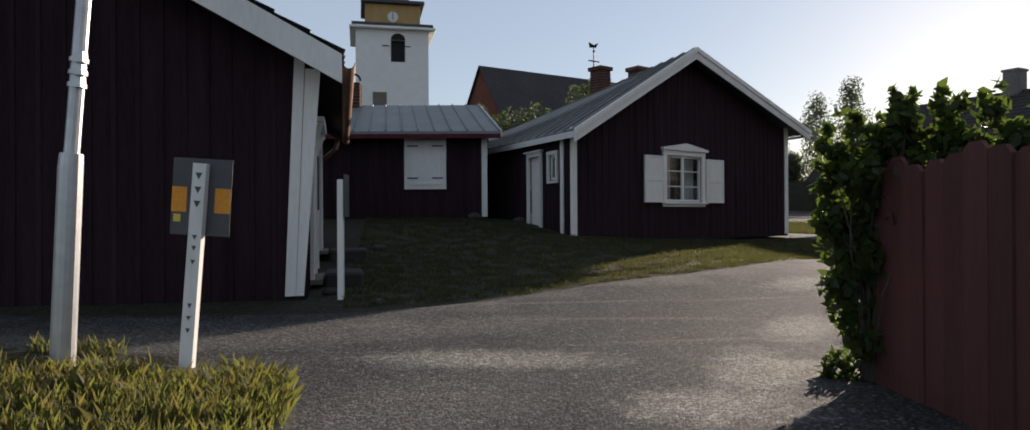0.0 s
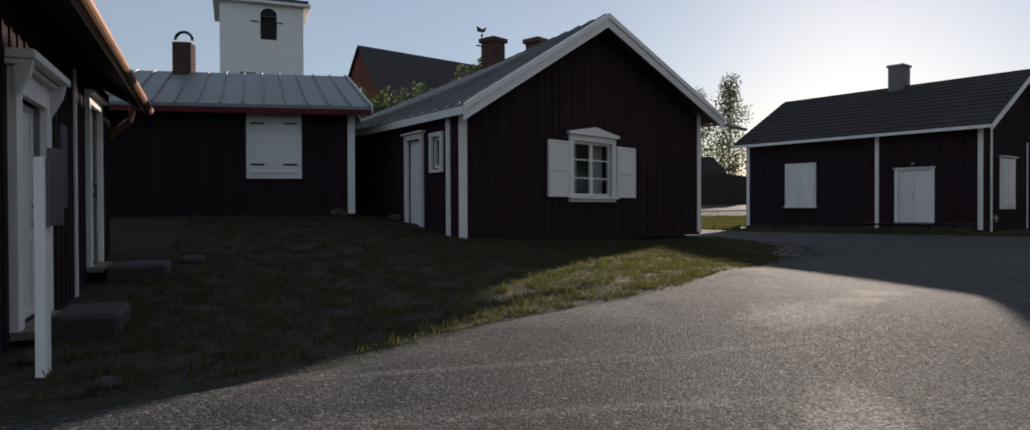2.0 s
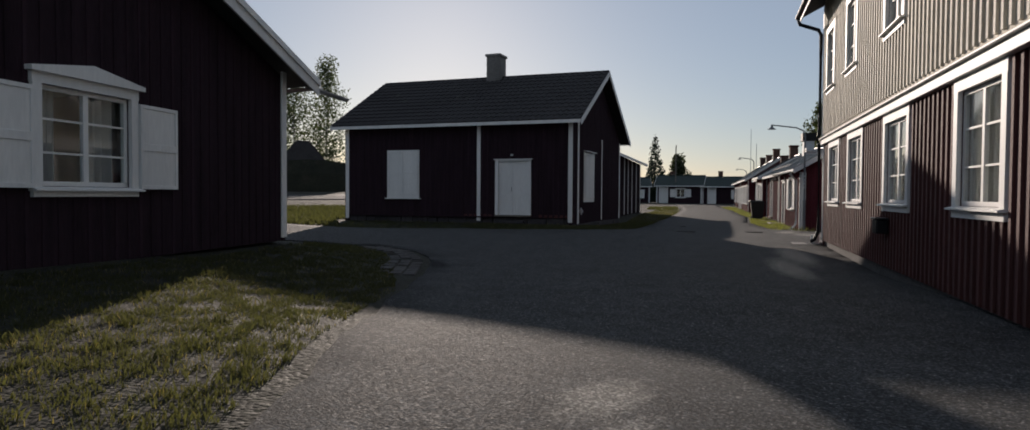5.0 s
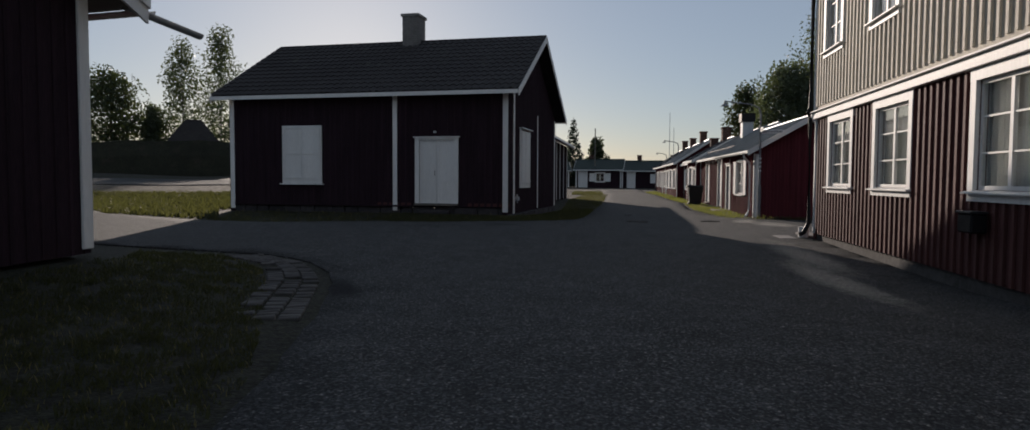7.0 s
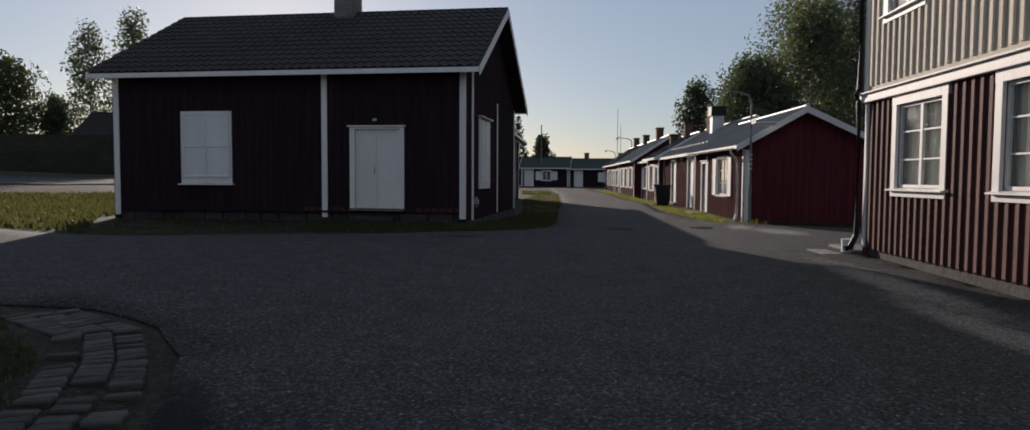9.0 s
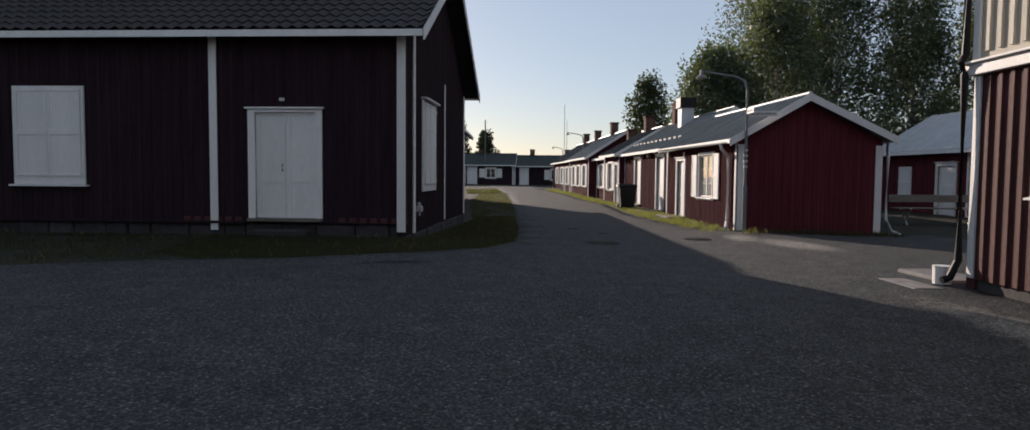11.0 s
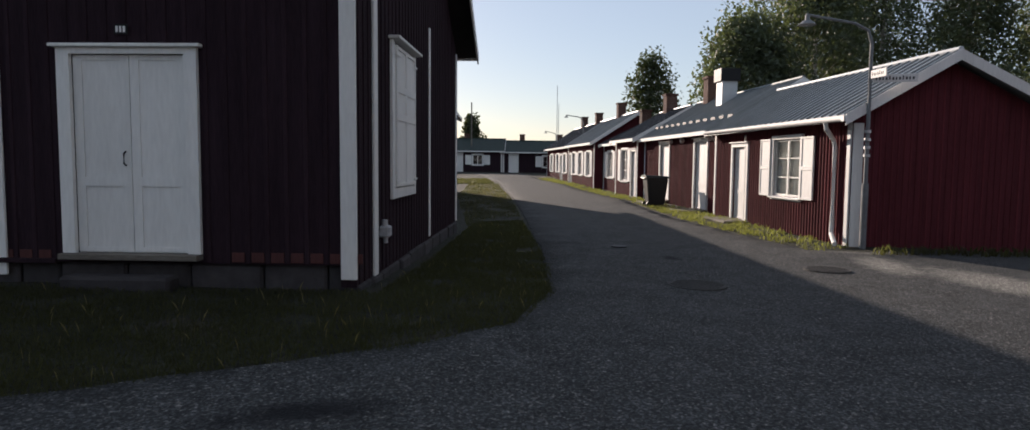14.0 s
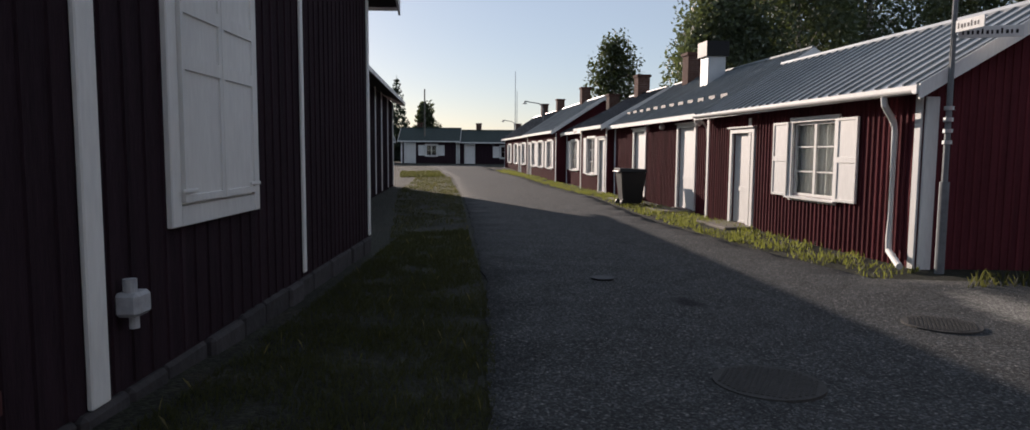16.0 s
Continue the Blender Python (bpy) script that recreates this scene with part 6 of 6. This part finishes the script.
for cx in (-0.62, 0.45):
    bm = bmesh.new()
    ring = [(cx + 0.0, 0.9 + 0.34 * math.cos(6.2832 * i / 24), 0.5 + 0.34 * math.sin(6.2832 * i / 24)) for i in range(25)]
    if cx > 0:
        ring = [(-0.62 + 0.06, y + 1.05, z) for _, y, z in ring]
    tube(bm, ring, 0.018, sides=6)
    wh = part("wheel", bm, IRON, bi, m=im)
    bm = bmesh.new()
    c_ = Vector(ring[0]) * 0.5 + Vector(ring[12]) * 0.5
    for i in range(0, 24, 2):
        tube(bm, [c_, ring[i]], 0.003, sides=3)
    part("spokes", bm, STEEL, wh, m=im)
bm = bmesh.new()
for a, b in (((-0.6, 0.9, 0.5), (-0.59, 1.25, 0.95)), ((-0.59, 1.25, 0.95), (-0.57, 1.7, 0.9)), ((-0.6, 1.4, 0.45), (-0.59, 1.25, 0.95)), ((-0.6, 1.4, 0.45), (-0.57, 1.7, 0.9)), ((-0.57, 1.95, 0.5), (-0.57, 1.7, 1.05)), ((-0.6, 0.9, 0.5), (-0.6, 1.4, 0.45))):
    tube(bm, [a, b], 0.014, sides=6)
part("bike_frame", bm, IRON, bi, m=im)

# bench in the courtyard
bn = empty("bench", pose(37.6, 16.0, -0.2, 0, 0, -57), "grey wooden trestle bench in the courtyard", "bench")
bnm = pose(37.6, 16.0, -0.25, 0, 0, -57)
for k in range(3):
    part("seat_board", bbox(-1.5, 1.5, -0.25 + k * 0.17, -0.1 + k * 0.17, 0.74, 0.78, 0.005), WOOD, bn, m=bnm)
part("back_board", bbox(-1.5, 1.5, 0.3, 0.34, 0.95, 1.2, 0.005), WOOD, bn, m=bnm)
for sx in (-1.1, 1.1):
    for a, b in ((-0.3, 0.3), (0.3, -0.3)):
        bm = bmesh.new()
        tube(bm, [(sx + 0.02 * (a > 0), a, 0), (sx + 0.02 * (a > 0), b, 0.76)], 0.025, sides=6)
        part("leg", bm, STEEL, bn, m=bnm)

# manhole covers
CASTIRON = material("dusty_cast_iron", (0.055, 0.053, 0.05), 0.85, grain=20, amount=0.35, bump=0.2, coords="World")
for x, y, r_ in ((23.85, 21.95, 0.36), (26.5, 20.75, 0.33)):
    z_ = ground_z(x, y) + 0.034
    t = empty("manhole_cover", pose(x, y, z_), "round cast-iron manhole cover in the asphalt", "manhole cover")
    bm = bmesh.new()
    tube(bm, [(0, 0, -0.02), (0, 0, 0.006)], r_, sides=36)
    part("rim", bm, CASTIRON, t, m=pose(x, y, z_))
    bm = bmesh.new()
    k = 9
    for i in range(-k, k + 1):
        for j in range(-k, k + 1):
            px, py = i * r_ * 0.1, j * r_ * 0.1
            if math.hypot(px, py) < r_ * 0.9:
                box(bm, px - r_ * 0.032, px + r_ * 0.032, py - r_ * 0.032, py + r_ * 0.032, 0.0062, 0.013)
    part("studs", bm, CASTIRON, t, "dark raised square studs", pose(x, y, z_))
t = empty("valve_cover", pose(26.9, 24.2, ground_z(26.9, 24.2) + 0.035), "small dark iron valve lid in the lane", "drain lid")
bm = bmesh.new()
tube(bm, [(26.9, 24.2, ground_z(26.9, 24.2) + 0.02), (26.9, 24.2, ground_z(26.9, 24.2) + 0.042)], 0.14, sides=20)
part("lid", bm, IRON, t, m=Matrix())

# paving setts at the lawn corner
setts = empty("sett_paving", pose(8.5, 16.5, 0.15), "curved patch of worn grey setts at the lawn edge", "paving", kind="structure")
rnd = random.Random(9)
EDGE = [(7.7, 15.25), (9.05, 17.03), (9.45, 17.76), (9.8, 18.6), (9.75, 19.6)]
for (x0, y0), (x1, y1) in zip(EDGE, EDGE[1:]):
    d = Vector((x1 - x0, y1 - y0, 0))
    ln_ = d.length
    d.normalize()
    nrm = Vector((-d.y, d.x, 0))
    for i in range(int(ln_ / 0.1)):
        for j in range(3):
            if rnd.random() < 0.25:
                continue
            p = Vector((x0, y0, 0)) + d * (i * 0.1 + 0.05) + nrm * (0.08 + j * 0.19)
            part("sett", bbox(-0.045, 0.045, -0.088, 0.088, -0.08, 0.012 + rnd.uniform(0, 0.012), 0.01), SETT, setts, m=pose(p.x, p.y, ground_z(p.x, p.y) + 0.01, rnd.uniform(-3, 3), rnd.uniform(-3, 3), math.degrees(math.atan2(d.y, d.x)) + rnd.uniform(-5, 5)))

# door slab and flat stones by the near cottage
for x0, x1, y0, y1, z_ in ((1.0, 1.75, -0.6, -0.16, 0.26), (3.75, 4.6, -0.75, -0.16, 0.4), (4.5, 5.1, -1.1, -0.85, 0.42)):
    t = empty("step_stone", ls @ Matrix.Translation(((x0 + x1) / 2, y0, 0)), "low weathered door step beside the cottage", "step")
    part("stone", bbox(x0, x1, y0, y1, z_ - 0.4, z_, 0.03), DARKSTONE, t, m=ls)
for x, y, s_ in ((-1.95, 7.4, 0.1), (-1.35, 6.85, 0.07), (0.1, 15.6, 0.14), (-0.9, 15.7, 0.15)):
    t = empty("boulder", pose(x, y, ground_z(x, y)), "rounded dark field stone in the grass", "stone")
    bm = bmesh.new()
    bmesh.ops.create_icosphere(bm, subdivisions=3, radius=s_)
    for v in bm.verts:
        v.co += v.co.normalized() * s_ * 0.35 * noise.noise(v.co * 4 + Vector((x, y, 0)))
        v.co.z *= 0.6
    part("stone", bm, DARKSTONE, t, m=pose(x, y, ground_z(x, y) + s_ * 0.2))

# board fence and climbing shrub by the start
fn = empty("board_fence", pose(2.13, 3, 0.1), "brown-red upright board fence beside the road", "fence")
rnd = random.Random(4)
for i in range(34):
    y = 4.2 - i * 0.165
    hgt = 1.34 + 0.03 * math.sin(i * 1.3) + rnd.uniform(-0.015, 0.015)
    bm = bmesh.new()
    w_ = 0.083
    prism(bm, [(-0.012, -w_, 0), (0.012, -w_, 0), (0.012, w_, 0), (-0.012, w_, 0)], [(-0.012, -w_, hgt - 0.04), (0.012, -w_, hgt - 0.04), (0.012, w_, hgt - 0.04), (-0.012, w_, hgt - 0.04)])
    prism(bm, [(-0.012, -w_, hgt - 0.04), (0.012, -w_, hgt - 0.04), (0.012, w_, hgt - 0.04), (-0.012, w_, hgt - 0.04)], [(-0.012, -w_ * 0.5, hgt), (0.012, -w_ * 0.5, hgt), (0.012, w_ * 0.5, hgt), (-0.012, w_ * 0.5, hgt)])
    part("board", bm, BROWNB, fn, m=pose(2.13 + rnd.uniform(-0.006, 0.006), y, ground_z(2.13, y) - 0.04, rnd.uniform(-1, 1), 0, rnd.uniform(-3, 3)))
for z_ in (0.35, 1.05):
    part("rail", bbox(2.145, 2.19, -1.4, 4.26, z_, z_ + 0.09), SHADERED, fn, m=Matrix())
for y in (4.1, 2.0, 0, -1.3):
    part("post", bbox(2.192, 2.28, y - 0.045, y + 0.045, -0.1, 1.25), SHADERED, fn, m=Matrix())


def shrub(name, blobs, count, size, leaf, label, seed):
    x, y, z = blobs[0][:3]
    t = empty(name, pose(x, y, ground_z(x, y)), label, "shrub")
    rnd = random.Random(seed)
    base = Vector((x, y, ground_z(x, y)))
    for bx in blobs[::3]:
        tip = Vector(bx[:3])
        sb_ = bmesh.new()
        tube(sb_, [base, base.lerp(tip, 0.5) + Vector((rnd.uniform(-0.1, 0.1), rnd.uniform(-0.1, 0.1), 0.05)), tip], 0.008, 0.003, 5)
        part("stem", sb_, BARK, t, m=Matrix())
    part("leaves", leaf_mesh("leaves", [b[:3] for b in blobs], [b[3] for b in blobs], count, size, leaf, seed, 0.25), leaf, t, m=Matrix())
    return t


rnd = random.Random(31)
BLOBS = [(2.1, 4.15, 0.9, 0.16)]
for _ in range(40):
    f_ = rnd.random()
    BLOBS.append((2.04 + 0.8 * f_ + rnd.uniform(-0.1, 0.1), 4.12 - 0.75 * f_ + rnd.uniform(-0.12, 0.25), rnd.uniform(0.95, 1.62), rnd.uniform(0.1, 0.18)))
for z_ in (0.4, 0.52, 0.64, 0.76, 0.88):
    BLOBS.append((2.04 + rnd.uniform(-0.06, 0.05), 4.15 + rnd.uniform(-0.12, 0.1), z_, 0.08 + 0.09 * z_))
for x_, y_, z_ in ((1.86, 4.1, 1.5), (2.0, 4.1, 1.62), (2.2, 3.9, 1.68), (2.35, 3.8, 1.7), (2.5, 3.6, 1.66), (1.82, 4.15, 1.3), (1.86, 4.2, 1.08), (2.65, 3.4, 1.64), (2.25, 4.0, 1.72), (2.75, 3.2, 1.56), (2.9, 3.0, 1.48)):
    for k in range(4):
        BLOBS.append((x_ + rnd.uniform(-0.06, 0.06), y_ + rnd.uniform(-0.06, 0.06), z_ + 0.045 * k, 0.07 - 0.012 * k))
shrub("shrub", BLOBS, 7500, 0.042, BUSHL, "leafy shrub overgrowing the board fence", 7)
shrub("weeds", [(1.98, 4.3, 0.24, 0.09), (1.9, 4.25, 0.2, 0.07), (2.02, 4.2, 0.22, 0.08)], 200, 0.035, BUSHL, "low green weeds at the fence foot", 8)
shrub("shrub", [(-0.1, 27, 4.6, 0.9), (0.9, 27.4, 4.9, 0.8), (-0.6, 27.2, 4.2, 0.8), (1.6, 27, 4.2, 0.8), (0.4, 27, 3.8, 1.1), (3.0, 29, 6.0, 0.9), (3.6, 29, 6.6, 0.6)], 5000, 0.09, LEAF, "leafy rowan bush behind the cottages", 9)
shrub("shrub", [(-1.9, 40, 7.2, 0.5), (-1.5, 40, 6.6, 0.6)], 500, 0.1, LEAFD, "thin treetop behind the shed roof", 10)


# ---- grass ----
def inside(poly, x, y):
    r = False
    for a, b in zip(poly, poly[1:] + poly[:1]):
        if (a[1] > y) != (b[1] > y) and x < (b[0] - a[0]) * (y - a[1]) / (b[1] - a[1]) + a[0]:
            r = not r
    return r


def grass(poly, count, h0, h1, width, mat, seed, label, lift=0.0, clump=0.0, freq=1.3, bare=-0.1):
    rnd = random.Random(seed)
    xs, ys = [p[0] for p in poly], [p[1] for p in poly]
    v, f = [], []
    n = 0
    while n < count:
        x, y = rnd.uniform(min(xs), max(xs)), rnd.uniform(min(ys), max(ys))
        if not inside(poly, x, y) or (clump and noise.noise(Vector((x * freq, y * freq, 0))) + 0.5 * noise.noise(Vector((x * 4 * freq, y * 4 * freq, 3))) < rnd.uniform(-clump, clump) * 0.6 + bare):
            n += 0.05
            continue
        z = ground_z(x, y) + lift
        h, a = rnd.uniform(h0, h1), rnd.uniform(0, 6.283)
        b, w = rnd.uniform(0.1, 0.7) * h, width * rnd.uniform(0.6, 1.4)
        cx, cy = math.cos(a), math.sin(a)
        i = len(v)
        v += [(x - cy * w, y + cx * w, z), (x + cy * w, y - cx * w, z), (x + cx * b * 0.4 + cy * w * 0.6, y + cy * b * 0.4 - cx * w * 0.6, z + h * 0.65), (x + cx * b, y + cy * b, z + h)]
        f += [(i, i + 1, i + 2), (i, i + 2, i + 3)]
        n += 1
    me = bpy.data.meshes.new("grass")
    me.from_pydata(v, [], f)
    me.materials.append(mat)
    return tagged(new("grass", me), label, "grass", kind="stuff")


grass(VERGE[:3] + [(-1.8, 1.3), (-4.2, 1.8), (-5.2, 4.0)] + VERGE[-2:], 30000, 0.03, 0.13, 0.003, VERGEGRASS, 1, "tufted green grass on the verge", 0.06, 0.3)
grass(VERGE[:3] + [(-1.8, 1.3), (-4.2, 1.8), (-5.2, 4.0)] + VERGE[-2:], 9000, 0.03, 0.15, 0.0022, STRAW, 2, "dry straw among the verge grass", 0.06, 0.3)
LAWN = [(-1.6, 6.5), (-0.24, 7.3), (0.85, 8.25), (2.3, 9.15), (3.05, 9.75), (3.8, 10.65), (4.5, 11.6), (5.25, 12.45), (6.5, 13.8), (7.3, 15.1), (8.3, 16.8), (9.0, 18.2), (9.2, 19.6), (8.3, 20.1), (7.6, 18.6), (4, 15.6), (1.3, 13.5), (-0.6, 15.6), (-3.3, 15.6), (-2.0, 8)]
grass(LAWN, 120000, 0.012, 0.04, 0.0034, GRASS, 3, "short patchy lawn before the cottages", 0.0, 0.3, 3.2, -0.04)
grass(LAWN, 30000, 0.03, 0.075, 0.0035, GRASS, 14, "taller tufts in the patchy lawn", 0.0, 0.2, 4.5, 0.22)
grass(LAWN, 9000, 0.015, 0.05, 0.003, STRAW, 4, "dry stalks in the patchy lawn", 0.0, 0.6, 3.0)
BSTRIP = [(12.9, 27.9), (13.7, 26.5), (15.1, 25.6), (16.3, 24.7), (17.1, 23.95), (18.1, 23.4), (19.1, 22.8), (20.3, 22.55), (21.9, 23.0), (26, 25.45), (33.6, 30.1), (39, 33.5), (53, 42.7), (51, 43.6), (40, 36.8), (27.6, 27.9), (20.5, 24.2), (16, 32.5)]
grass(BSTRIP, 40000, 0.03, 0.08, 0.0045, GRASS, 5, "uncut grass strip round the tiled cottage", 0.0, 0.4)
NEARSTRIP = [(16.3, 24.65), (17.1, 23.85), (18.1, 23.3), (19.1, 22.72), (20.3, 22.48), (21.9, 22.95), (24.0, 24.1), (27.2, 26.1), (30.5, 28.2), (29.6, 29.0), (27.4, 27.9), (20.6, 24.25), (18.5, 27.5), (16.5, 26)]
grass(NEARSTRIP, 70000, 0.02, 0.06, 0.0028, GRASS, 15, "matted fine grass at the cottage corner", 0.0, 0.5, 2.0, -0.25)
grass(BSTRIP, 1500, 0.05, 0.13, 0.002, STRAW, 6, "dry stalks in the grass strip", 0.0, 0.5)
RSTRIP = [(28.9, 21.2), (31.2, 23.1), (34.2, 25.3), (41.8, 29.8), (54.3, 38.4), (66, 46.9), (66.5, 45.6), (48, 32.9), (29.9, 20.7)]
grass(RSTRIP, 22000, 0.04, 0.13, 0.009, VERGEGRASS, 7, "sunlit grass strip along the row of cottages", 0.0, 0.4)
grass([(12.4, 34), (13.2, 28), (15.8, 33.5), (28, 45), (24, 48), (15, 50), (14, 43)], 14000, 0.08, 0.2, 0.03, GRASS, 8, "sunlit lawn beside the path")
grass([(53, 43), (60, 48), (57, 49), (50, 44)], 2500, 0.08, 0.2, 0.03, GRASS, 9, "sunlit grass corner at the lane's end")
grass([(28.7, 20.4), (29.6, 20.1), (32.2, 17.0), (32.0, 16.6), (30, 18.6)], 700, 0.05, 0.2, 0.012, GRASS, 10, "weeds along the gable's foot")

lay_battens()
